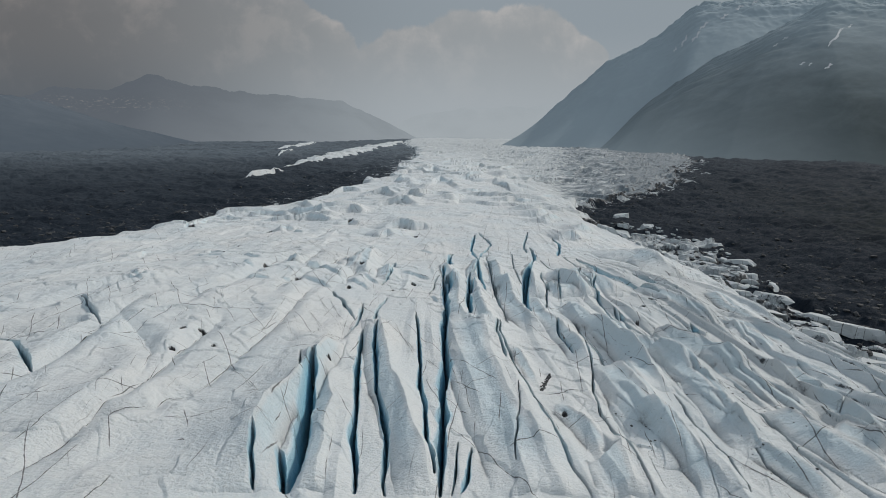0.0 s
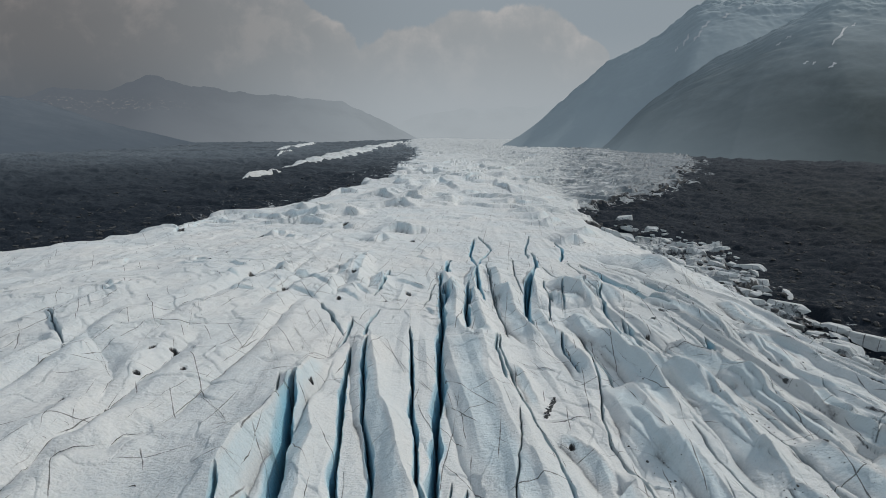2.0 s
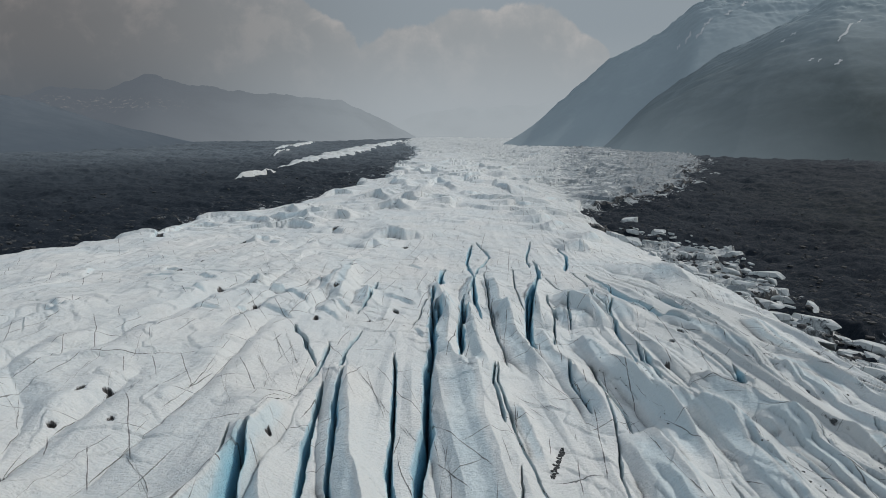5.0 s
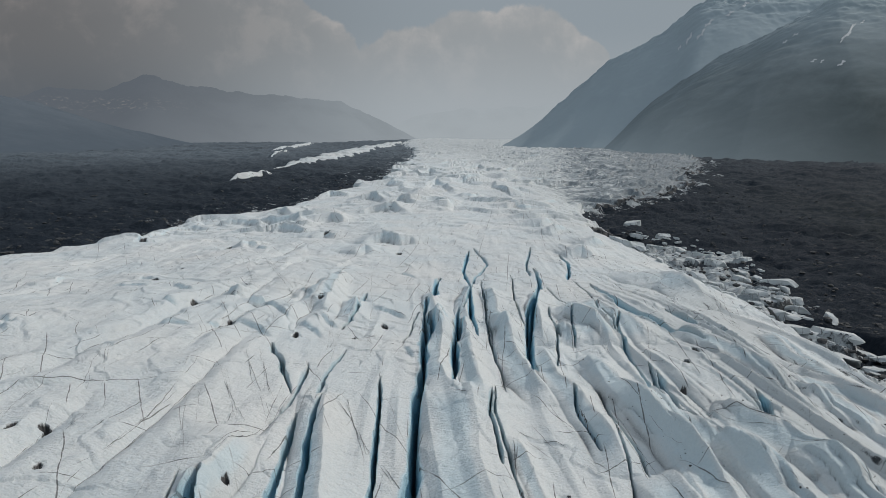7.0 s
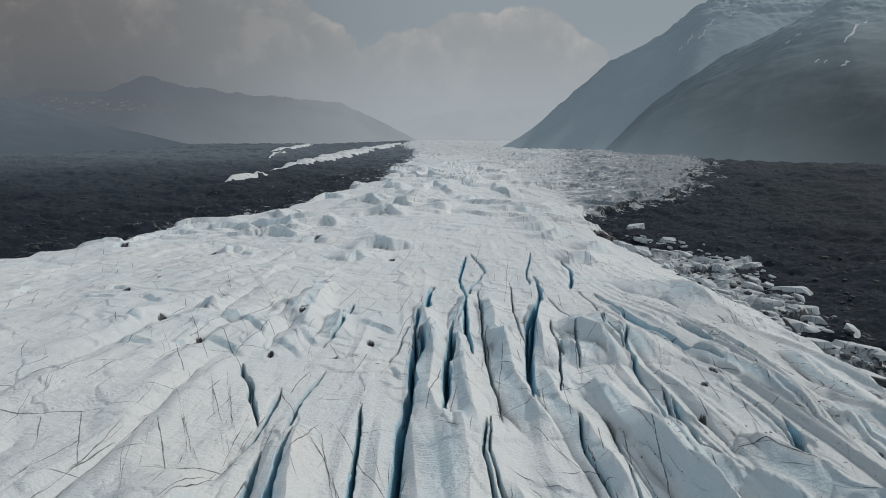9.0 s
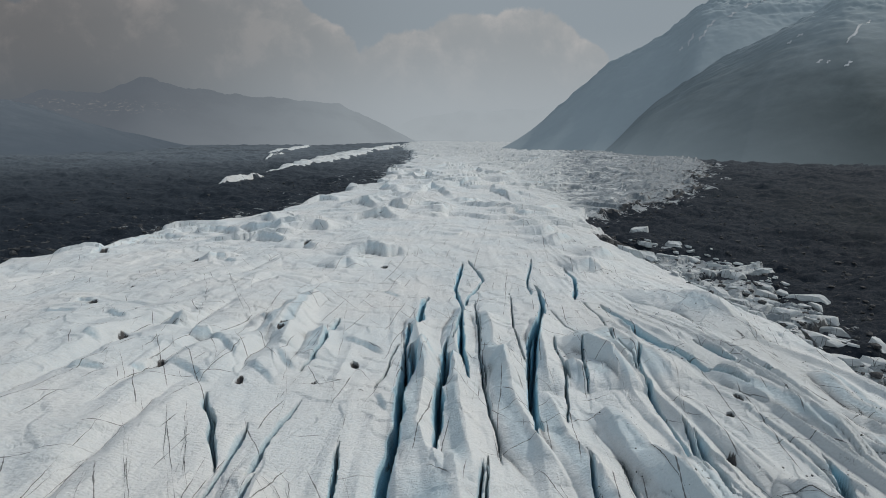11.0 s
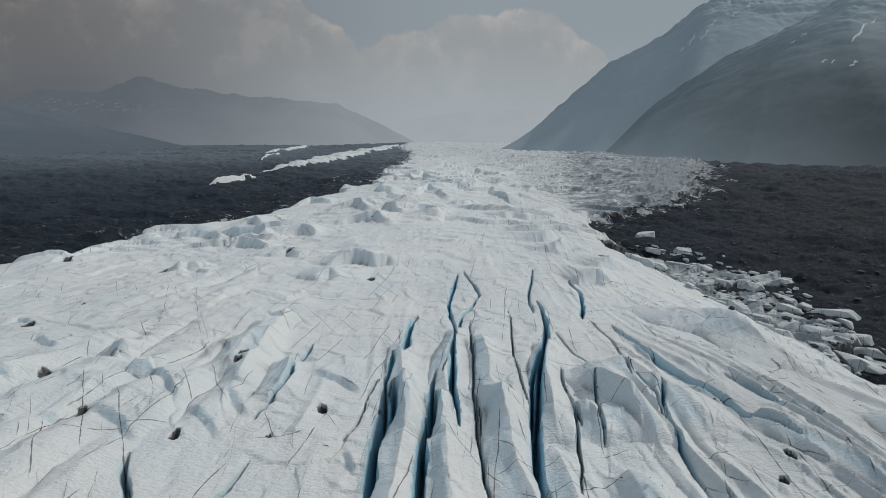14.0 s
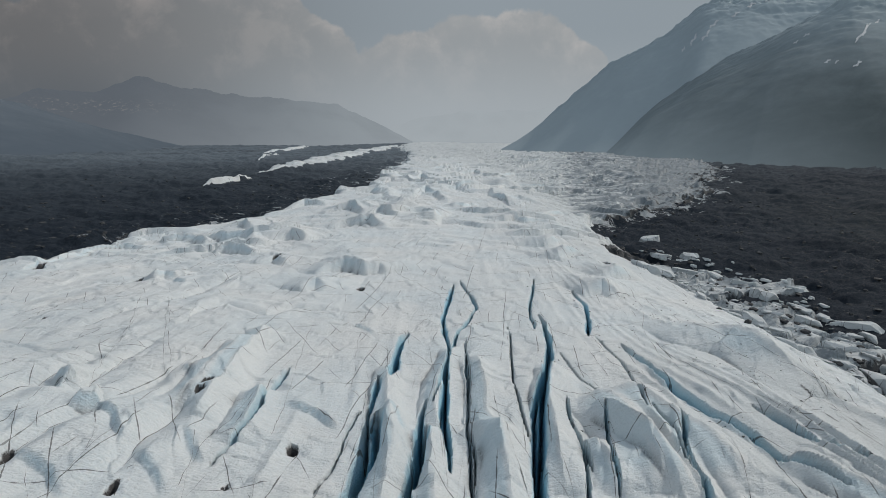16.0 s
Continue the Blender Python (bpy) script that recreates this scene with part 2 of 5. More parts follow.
def grid_mesh(name, x, y, z, keep=None, attrs=None, crisp=0):
    """A mesh from a grid of heights; keep: which of its cells stay."""
    rows, cols = x.shape
    idx = np.arange(rows * cols).reshape(rows, cols)
    quads = np.stack([idx[:-1, :-1], idx[:-1, 1:], idx[1:, 1:], idx[1:, :-1]], -1).reshape(-1, 4)
    if keep is not None:
        quads = quads[keep.ravel()]
    used = np.unique(quads)
    back = np.zeros(rows * cols, np.int64)
    back[used] = np.arange(len(used))
    quads = back[quads]
    me = bpy.data.meshes.new(name)
    me.vertices.add(len(used))
    me.vertices.foreach_set("co", np.stack([x.ravel()[used], y.ravel()[used], z.ravel()[used]], -1).astype(np.float32).ravel())
    me.loops.add(len(quads) * 4)
    me.loops.foreach_set("vertex_index", quads.astype(np.int32).ravel())
    me.polygons.add(len(quads))
    me.polygons.foreach_set("loop_start", np.arange(0, len(quads) * 4, 4, dtype=np.int32))
    me.polygons.foreach_set("use_smooth", np.ones(len(quads), bool))
    for key, v in (attrs or {}).items():
        me.attributes.new(key, "FLOAT", "POINT").data.foreach_set("value", v.ravel()[used].astype(np.float32))
    me.update(calc_edges=True)
    if crisp:
        me.set_sharp_from_angle(angle=radians(crisp))
    return me


# ---- the glacier's surface: a grid that fans out to fit the camera's view ----
def spread(lo, hi, near, ratio):
    vals = [lo]
    while vals[-1] < hi:
        vals.append(vals[-1] * (1 + (near if vals[-1] < 330 else ratio if vals[-1] > 950 else 0.0042)))
    return np.array(vals)


ROWS = spread(66.0, 4600.0, 0.0028, 0.0066)
FAN = np.concatenate([np.arange(-1.12, -0.34, 0.0019), np.arange(-0.34, 0.5, 0.0014), np.arange(0.5, 0.98, 0.0018)])
GX, GY = ROWS[:, None] * FAN[None, :], np.repeat(ROWS[:, None], len(FAN), 1)

# the ice rises in a broad swell on its west and falls away to the east: base height at given x and y
SWELL_X = (-260, -200, -150, -115, -85, -60, -32, 0, 45, 75, 98, 140)
SWELL_Y = (80, 130, 180, 230, 290, 360, 500, 760)
SWELL_Z = ((-4, 2, 6, 8, 8, 6.5, 2, 0, -1, -3, -9, -11),
           (-4, 3, 8, 10, 9.5, 7.5, 3, 0, -2, -3, -9, -11),
           (-6, 2, 9, 12, 11, 7.5, 3.5, 0, -1, -1, -7, -11),
           (-5, 1, 5, 8, 8, 6, 3, 1, 0, 1, -4, -11),
           (-3, 0, 1.5, 3, 3, 3, 1.5, 0, -1, -2, -6, -12),
           (-9, -4, -2, -1, 0, 1, 1, 0, -1, -2, -5, -13),
           (-15, -12, -8, -5, -3, -1, 0, 0, -1, -2, -5, -16),
           (-4, -3, -2, -1, 0, 0, 0, 0, 0, 0, -2, -6))


def knots(v, at):
    """Cubic weights of the knots at each value."""
    at = np.asarray(at, float)
    v = np.clip(v, at[0], at[-1])
    i = np.clip(np.searchsorted(at, v, "right") - 1, 0, len(at) - 2)
    t = (v - at[i]) / (at[i + 1] - at[i])
    return i, t


def swell(x, y):
    table = np.asarray(SWELL_Z, float)
    i, u = knots(y, SWELL_Y)
    k, v = knots(x, SWELL_X)
    rows, cols = table.shape

    def cubic(p, t):
        return p[1] + 0.5 * t * (p[2] - p[0] + t * (2 * p[0] - 5 * p[1] + 4 * p[2] - p[3] + t * (3 * (p[1] - p[2]) + p[3] - p[0])))
    lines = [cubic([table[np.clip(i + r, 0, rows - 1), np.clip(k + c, 0, cols - 1)] for c in (-1, 0, 1, 2)], v) for r in (-1, 0, 1, 2)]
    return cubic(lines, u)


# margins of the clean ice: x at given y
LEFT_Y = (60, 180, 250, 320, 355, 390, 455, 500, 540, 580, 644, 745, 820, 926, 1300, 1674, 2294, 3065, 4600)
LEFT_X = (-352, -310, -288, -262, -226, -213, -222, -216, -201, -160, -135, -109, -93, -80, -85, -95, -150, -240, -300)
RIGHT_Y = (60, 159, 181, 204, 236, 278, 320, 365, 410, 470, 548, 598, 628, 669, 759, 880, 990, 1100, 1500, 2000, 4600)
RIGHT_X = (133, 130, 127, 124, 123, 124, 119, 113, 106, 112, 128, 149, 196, 241, 309, 375, 430, 470, 620, 760, 1000)
edge = 9 * fbm(GX / 45, GY / 45, 4, 3) * np.clip(GY / 300, 0.35, 3)
IN_L = GX - np.interp(GY, LEFT_Y, LEFT_X) + edge * 0.8
IN_R = np.interp(GY, RIGHT_Y, RIGHT_X) - GX + edge * 0.8
MARGIN_Y = (60, 125, 150, 190, 244, 274, 312, 362, 404, 442, 470, 510)
MARGIN_W = (0, 6, 20, 29, 26, 34, 47, 72, 87, 75, 45, 0)
BROKEN = step(IN_R, 4, -3) * step(GY, 515, 470) * step(GY, 115, 150)
IN_R = IN_R + np.interp(GY, MARGIN_Y, MARGIN_W) * (0.85 + 0.5 * noise2(GX / 30, GY / 22, 14))
INSIDE = np.minimum(IN_L, IN_R)


WX = GX + 0.42 * fbm(GX / 9, GY / 11, 3, 11) + 0.10 * noise2(GX / 1.1, GY / 1.3, 5)
WY = GY + 0.7 * fbm(GX / 8, GY / 7, 3, 12)
upper = step(GY, 310, 430)
WX += upper * (4.0 * fbm(GX / 28, GY / 34, 2, 13))
WY += upper * (7.0 * fbm(GX / 24, GY / 40, 2, 15))
UX, UY = WX.ravel(), WY.ravel()
CARVE, RAISE = np.zeros(GX.size), np.zeros(GX.size)
BLUE, DIRT_SHADE = np.zeros(GX.size), np.zeros(GX.size)
RX, RY = GX.ravel(), GY.ravel()


def along(points, reach, ends=0.16):
    """Grid points near a line: their indices, distance (negative to the right of its way) and a taper towards its ends."""
    p = np.array(points, float)
    pick = np.nonzero((RX > p[:, 0].min() - reach) & (RX < p[:, 0].max() + reach) & (RY > p[:, 1].min() - reach) & (RY < p[:, 1].max() + reach))[0]
    x, y = UX[pick], UY[pick]
    best, sign, place, run = np.full(len(pick), 1e9), np.ones(len(pick)), np.zeros(len(pick)), 0.0
    total = np.hypot(*np.diff(p, axis=0).T).sum()
    for (ax, ay), (bx, by) in zip(p[:-1], p[1:]):
        dx, dy = bx - ax, by - ay
        size = math.hypot(dx, dy)
        t = np.clip(((x - ax) * dx + (y - ay) * dy) / size ** 2, 0, 1)
        d = np.hypot(x - ax - t * dx, y - ay - t * dy)
        near = d < best
        best[near], place[near] = d[near], (run + t * size)[near]
        sign[near] = np.where(dx * (y - ay) - dy * (x - ax) > 0, 1.0, -1.0)[near]
        run += size
    taper = np.clip(np.minimum(place, total - place) / (ends * total), 0, 1)
    inside = best < reach
    return pick[inside], (best * sign)[inside], taper[inside], place[inside]


def crevasse(points, half, depth, soil=0.35):
    """An open crevasse with steep blue walls."""
    i, d, taper, place = along(points, half * 4 + 3)
    w = 0.68 * half * (0.25 + 0.75 * np.sqrt(taper)) * (1 + 0.35 * noise2(place / 5, place * 0 + half * 7, 2))
    cut = np.clip(1.25 * (1 - np.abs(d) / (w * 1.25)), 0, 1) ** 0.7
    slot = step(1 - np.abs(d) / (w * 0.62), 0, 0.7)
    cut = 0.38 * cut + 0.62 * slot * cut
    lip = np.exp(-np.abs(d) / (half * 1.5)) * 0.35
    CARVE[i] = np.maximum(CARVE[i], depth * cut * (0.3 + 0.7 * taper) + lip)
    BLUE[i] = np.maximum(BLUE[i], np.clip(1.15 - np.abs(d) / (w * 1.9), 0, 1) * (0.4 + 0.6 * taper) * min(1, depth / 9))
    soil = soil * (2.0 if depth < 6 else 1.0)
    DIRT_SHADE[i] = np.maximum(DIRT_SHADE[i], soil * step(1 - np.abs(d - w * 0.3) / (w * 0.7), 0, 1) * step(noise2(place / 9, place * 0 + depth, 4), -0.5, 0.5))


def ridge(points, height, face, slope):
    """A fin of ice: a steep face to the right of the line's way, a gentle slope to its left."""
    i, d, taper, place = along(points, max(face, slope) * 1.2, 0.45 if slope > 20 else 0.16)
    h = height * np.sqrt(taper) * (1 + 0.25 * noise2(place / 9, place * 0 + height, 8))
    right = np.clip(1 + d / face, 0, 1)
    left = np.clip(1 - d / slope, 0, 1)
    RAISE[i] += h * 1.15 * np.where(d < 0, right, left ** 1.6)
    foot = np.exp(-np.abs(d + face) / 0.5) * taper
    CARVE[i] = np.maximum(CARVE[i], foot * 0.18 * height)
    # crevice shade put into the colour along the foot of the face
    DIRT_SHADE[i] = np.maximum(DIRT_SHADE[i], 0.8 * foot * step(noise2(place / 5, place * 0 + height, 7), -0.1, 0.6))
    BLUE[i] = np.maximum(BLUE[i], 0.26 * np.where(d < 0, step(right, 0, 0.5) * (1 - step(right, 0.8, 1)), 0) * taper)


def scarp(points, height):
    """A step in the ice: a sheer face to the right of the line's way, level ground to its left that sinks away slowly."""
    back = 8 + 7 * height
    i, d, taper, place = along(points, back, 0.3)
    h = 0.8 * height * step(taper, 0, 1) * (1 + 0.3 * noise2(place / 4, place * 0 + height, 9))
    RAISE[i] += h * np.where(d < 0, np.clip(1 + d / 1.3, 0, 1), np.clip(1 - d / back, 0, 1))
    foot = np.exp(-np.abs(d + 1.4) / 0.6) * taper
    CARVE[i] = np.maximum(CARVE[i], 0.2 * height * foot)
    BLUE[i] = np.maximum(BLUE[i], 0.34 * np.exp(-np.abs(d + 0.7) / 0.7) * taper)
    # the step's foot is coloured dark, as shade in a crevice
    DIRT_SHADE[i] = np.maximum(DIRT_SHADE[i], 0.6 * foot * step(noise2(place / 3, place * 0 + height, 6), 0.25, 0.8))


SEAMS = []


def crack(points, half):
    """A thin closed crack, to be filled with silt."""
    SEAMS.append((points, half))


def trough(points, depth, width):
    """A rounded valley between two swells of ice, with a dirty seam along it."""
    i, d, taper, place = along(points, width * 3)
    RAISE[i] -= 0.7 * depth * np.exp(-np.abs(d) / (width * 0.8)) * np.sqrt(taper)
    RAISE[i] += 0.4 * depth * np.exp(-((np.abs(d) - width * 1.6) / width) ** 2) * taper
    crack(points, 0.16)


def moulin(x, y, radius, depth):
    """A melt hole with a dark silty floor; its shaded walls are coloured dark too."""
    radius *= 0.6
    i = np.nonzero(np.hypot(RX - x, (RY - y)) < radius * 4)[0]
    d = np.hypot(UX[i] - x, (UY[i] - y) * 0.7) / radius * (1 + 0.3 * noise2(RX[i] / radius, RY[i] / radius, 6))
    CARVE[i] = np.maximum(CARVE[i], 0.6 * depth * step(d, 1.2, 0.8) + 0.3 * step(d, 2.6, 1.0))
    DIRT_SHADE[i] = np.maximum(DIRT_SHADE[i], 3.0 * step(d, 1.25, 1.05))


crevasse([(-39.7, 125.6), (-37.5, 112.1), (-35.1, 99.1), (-34.0, 91.8), (-33.2, 83.7), (-33.7, 78.9)], 1.6, 16)
crevasse([(-31.5, 151.5), (-29.8, 132.2), (-27.2, 114.7), (-26.0, 104.1), (-25.2, 97.0), (-23.5, 88.3), (-22.4, 80.4)], 0.8, 14)
crevasse([(-28.2, 158.2), (-26.6, 140.4), (-24.3, 126.9), (-22.7, 115.6), (-20.7, 105.7), (-19.1, 99.4), (-18.8, 92.3), (-18.6, 85.6), (-17.7, 80.9)], 0.8, 8)
crevasse([(-16.8, 171.7), (-15.2, 152.0), (-13.8, 129.2), (-12.7, 117.3), (-11.4, 102.9), (-10.5, 93.1), (-9.4, 85.7)], 0.7, 14)
crevasse([(-8.6, 224.1), (-7.1, 187.1), (-7.7, 154.1), (-6.7, 137.7), (-7.7, 124.0), (-8.0, 107.9), (-8.3, 95.2), (-8.5, 86.5), (-7.9, 81.7)], 1.3, 18)
crevasse([(-5.1, 97.8), (-5.7, 86.8), (-5.9, 81.9)], 0.3, 6)
crevasse([(-2.2, 96.4), (-3.3, 87.0), (-4.1, 82.0)], 0.55, 9)
crevasse([(10.5, 169.9), (9.3, 155.0), (10.9, 140.6), (11.5, 129.4), (13.5, 120.3), (14.8, 109.8), (15.5, 101.1), (16.1, 96.7), (16.4, 89.8), (18.0, 83.2)], 0.45, 5)
crevasse([(35.2, 171.8), (34.3, 153.2), (32.0, 135.7), (29.1, 124.0), (27.6, 111.3), (27.7, 105.3), (28.6, 97.8), (28.8, 88.6), (29.0, 83.6)], 0.4, 4)
crevasse([(10.6, 122.1), (8.2, 105.0), (5.8, 90.6)], 0.25, 3)
crevasse([(-122.2, 132.2), (-115.7, 128.3), (-105.7, 118.6), (-98.6, 110.9)], 0.8, 5)
crevasse([(-121.7, 162.6), (-108.5, 148.4), (-98.8, 136.8)], 0.5, 3.5)
crevasse([(-43.0, 125.8), (-40.9, 116.2), (-40.1, 111.2)], 0.35, 3)
crevasse([(3.1, 226.5), (1.0, 195.5), (0.9, 170.3)], 1.0, 10)
crevasse([(27.3, 220.6), (22.0, 191.3), (19.8, 173.5)], 0.8, 9)
crevasse([(-38.2, 78.2), (-40.6, 83.5), (-41.6, 88.9)], 0.6, 7)
crevasse([(-37.4, 90.1), (-35.5, 84.8), (-34.1, 78.9)], 1.0, 10)
crevasse([(7.8, 249.9), (7.2, 222.8), (8.3, 207.9)], 0.9, 12)
crevasse([(0.9, 207.1), (1.6, 190.9), (0.9, 177.1), (0.6, 170.3)], 1.0, 12)
crevasse([(13.3, 268.4), (12.4, 223.4), (12.0, 203.8), (11.9, 188.2), (13.1, 175.1), (12.8, 167.7)], 0.5, 4)
crevasse([(38.0, 270.8), (29.3, 230.7), (24.5, 209.2), (21.2, 188.8), (21.9, 178.6)], 1.1, 14)
crevasse([(29.3, 172.9), (28.1, 162.1), (28.3, 153.0), (29.1, 145.1)], 0.5, 6)
crevasse([(34.2, 225.0), (32.2, 205.0), (27.6, 182.2)], 0.4, 5)
crevasse([(56.7, 224.0), (50.9, 205.2), (49.2, 189.6), (48.5, 176.5), (48.4, 165.5)], 0.7, 6)
crevasse([(35.5, 170.3), (35.2, 160.1), (36.1, 153.4), (36.4, 145.5), (35.5, 138.5)], 0.5, 4)
crevasse([(53.0, 185.9), (50.2, 173.5), (50.0, 163.1), (50.4, 160.7), (53.3, 156.1)], 0.6, 5)
crevasse([(-47.4, 184.9), (-41.6, 172.4), (-36.0, 162.3)], 0.7, 5)
crevasse([(-35.4, 174.5), (-34.3, 162.8), (-34.3, 154.0), (-36.2, 148.9)], 0.7, 5)
crevasse([(-28.4, 187.5), (-29.5, 176.2), (-29.5, 164.1), (-29.3, 157.7)], 0.6, 5)
crevasse([(9.4, 166.1), (8.1, 153.7), (8.8, 145.5), (9.2, 138.3)], 0.5, 5)
crevasse([(75.3, 174.1), (71.9, 163.3), (71.0, 157.5)], 0.8, 8)
crevasse([(10.6, 331.7), (7.6, 301.2), (6.6, 291.6), (7.2, 274.8), (8.3, 258.5)], 0.9, 9)
crevasse([(12.7, 336.4), (15.9, 319.9), (18.6, 302.2), (15.8, 292.5), (11.6, 277.9), (9.1, 260.7), (7.8, 248.6), (6.2, 235.4), (4.5, 224.7)], 0.7, 7)
crevasse([(6.5, 232.5), (6.5, 220.3), (7.5, 210.5), (8.5, 202.4)], 0.5, 9)
crevasse([(12.8, 267.9), (13.5, 245.5), (12.2, 220.7), (12.9, 210.8), (12.6, 197.9)], 0.4, 3)
crevasse([(44.1, 339.7), (36.9, 300.5), (35.2, 279.9)], 0.6, 6)
crevasse([(39.3, 294.4), (37.9, 269.8), (35.6, 254.5), (32.7, 246.9), (29.0, 234.1), (26.1, 223.8), (24.1, 211.4), (22.0, 198.3)], 0.9, 14)
crevasse([(27.3, 281.9), (24.8, 253.8), (23.7, 236.7), (23.6, 223.6), (23.6, 213.2)], 0.3, 4)
crevasse([(38.6, 258.7), (40.3, 240.6), (42.8, 234.7), (44.7, 224.3), (46.4, 218.8)], 0.35, 3)
crevasse([(34.4, 230.3), (33.5, 218.5), (33.2, 211.7), (33.1, 203.4)], 0.5, 5)
crevasse([(41.1, 224.3), (38.7, 213.7), (36.7, 203.4), (36.3, 198.8)], 0.5, 6)
crevasse([(57.1, 324.2), (58.4, 309.4), (56.4, 296.0), (51.0, 275.6)], 1.0, 10)
crevasse([(52.5, 275.7), (54.4, 254.7), (52.5, 240.4), (50.3, 226.7), (49.7, 222.5)], 0.4, 4)
crevasse([(58.7, 268.1), (60.3, 250.2), (60.4, 233.4), (63.1, 222.9), (66.6, 214.4), (67.8, 207.3), (70.8, 202.8), (73.6, 198.5)], 1.1, 6)
crevasse([(72.5, 225.1), (75.7, 216.8), (77.9, 211.7), (83.3, 211.6), (88.5, 208.7)], 1.0, 5)
crevasse([(51.1, 225.3), (52.2, 213.6), (50.1, 205.1), (49.7, 198.9)], 0.4, 4)
crevasse([(-4.1, 274.6), (-5.6, 254.9), (-5.8, 237.2)], 1.2, 12)
crevasse([(-8.6, 238.4), (-8.0, 221.1)], 0.8, 9)
crevasse([(-6.6, 220.1), (-5.9, 209.3), (-6.2, 201.1), (-6.3, 196.5)], 1.4, 16)
crevasse([(3.3, 216.8), (2.6, 210.1), (2.4, 202.0), (2.3, 197.4)], 1.2, 16)
crevasse([(-30.8, 243.3), (-30.5, 223.7), (-29.6, 211.4), (-30.7, 204.6), (-31.8, 198.9)], 0.8, 5)
crevasse([(-10.0, 221.9), (-12.0, 214.6), (-12.1, 203.4), (-13.7, 195.5)], 0.4, 3)
ridge([(-38.2, 126.1), (-33.9, 115.8), (-31.1, 107.7), (-30.9, 100.1), (-29.8, 92.5), (-28.8, 84.4), (-28.4, 79.8)], 3.0, 4.5, 7)
ridge([(-27.4, 160.0), (-24.0, 141.2), (-20.7, 124.6), (-17.5, 113.4), (-14.9, 102.5), (-12.6, 94.8), (-10.8, 86.3), (-9.7, 81.6)], 3.5, 6, 6)
ridge([(3.2, 170.6), (5.4, 152.2), (5.1, 136.1), (6.9, 121.6), (8.2, 109.7), (10.4, 101.9), (11.7, 93.1), (12.5, 83.0)], 4.2, 12, 12)
ridge([(69.4, 206.9), (75.9, 198.6), (80.4, 191.5), (84.0, 185.3), (84.2, 177.5)], 3.0, 5, 10)
ridge([(58.6, 161.7), (64.0, 158.2), (66.3, 151.7), (70.3, 147.0), (71.9, 138.5), (72.6, 135.3)], 3.5, 8, 9)
ridge([(47.8, 170.8), (50.4, 160.7), (53.8, 152.0), (57.0, 147.2), (58.1, 139.4), (58.4, 134.5)], 3.0, 6, 8)
ridge([(37.6, 189.4), (40.6, 176.2), (42.9, 158.1), (45.0, 147.9), (45.5, 139.1), (45.7, 134.1)], 3.0, 6, 7)
ridge([(88.9, 177.2), (96.8, 175.8), (98.6, 167.0), (99.3, 163.1)], 3.0, 6, 9)
ridge([(102.4, 218.1), (101.8, 202.1), (106.1, 195.9), (108.3, 187.6), (112.2, 179.2)], 2.0, 4, 8)
ridge([(25.6, 196.5), (26.4, 175.8), (30.1, 164.8), (31.3, 155.3), (31.9, 147.1), (31.8, 138.3)], 3.0, 5, 6)
ridge([(11.6, 217.9), (17.6, 213.4), (18.0, 188.6), (19.5, 172.4), (24.1, 164.4)], 3.0, 6, 6)
ridge([(40.0, 225.3), (46.3, 210.0), (48.5, 197.1)], 2.5, 4, 5)
ridge([(5.6, 203.2), (5.7, 187.7), (7.1, 171.6), (7.5, 158.3)], 2.5, 5, 6)
ridge([(-5.0, 221.3), (-2.0, 194.2), (-3.3, 176.3), (0.1, 165.2)], 3.0, 5, 6)
ridge([(-43.4, 265.6), (-40.8, 231.1), (-39.5, 212.2)], 3.0, 5, 6)
ridge([(-45.7, 254.4), (-46.0, 236.5), (-44.9, 216.0)], 3.0, 5, 6)
ridge([(83.6, 293.0), (85.2, 277.9), (93.9, 272.7), (96.9, 260.5), (95.9, 244.4), (96.9, 238.6)], 6.5, 13, 30)
ridge([(50.2, 237.5), (54.7, 219.8), (57.5, 211.3), (58.4, 203.1), (57.9, 198.5)], 3.0, 8, 8)
ridge([(34.8, 248.8), (30.2, 228.8), (28.8, 215.3), (27.6, 206.4), (27.3, 198.5)], 3.0, 4.5, 6)
ridge([(15.8, 253.1), (16.8, 233.4), (16.0, 222.0), (18.2, 214.8), (18.9, 206.0), (17.6, 198.2)], 2.5, 5, 6)
ridge([(35.4, 213.6), (36.5, 206.6), (36.1, 198.8)], 2.5, 4, 5)
ridge([(40.6, 232.4), (44.6, 224.0), (45.2, 212.0), (44.3, 203.6), (43.2, 198.9)], 3.5, 9, 7)
ridge([(9.9, 260.8), (6.4, 241.6), (5.1, 227.1), (5.9, 216.0)], 2.5, 4, 6)
ridge([(-6.5, 247.1), (-6.1, 231.3), (-3.7, 217.2), (-2.1, 206.3), (-1.6, 197.0)], 2.5, 4, 6)
ridge([(3.8, 215.9), (4.7, 206.8), (4.5, 197.5)], 2.5, 3.5, 6)
ridge([(-31.8, 227.5), (-30.3, 213.3), (-29.6, 205.6)], 3.0, 5, 7)
ridge([(54.3, 150.2), (57.0, 140.8), (57.2, 127.6), (56.5, 112.2), (55.6, 104.0), (56.8, 99.3)], 3.0, 5.5, 7)
ridge([(64.2, 144.5), (70.5, 139.9), (73.0, 129.1), (76.0, 121.2), (79.5, 116.1)], 2.5, 6, 7)
ridge([(67.8, 114.4), (70.4, 106.4), (73.4, 100.6), (74.6, 90.7)], 3.0, 6, 7)
ridge([(83.0, 142.2), (92.0, 143.3), (93.7, 136.2), (90.8, 123.9), (95.1, 120.3), (97.3, 118.0)], 2.5, 6, 8)
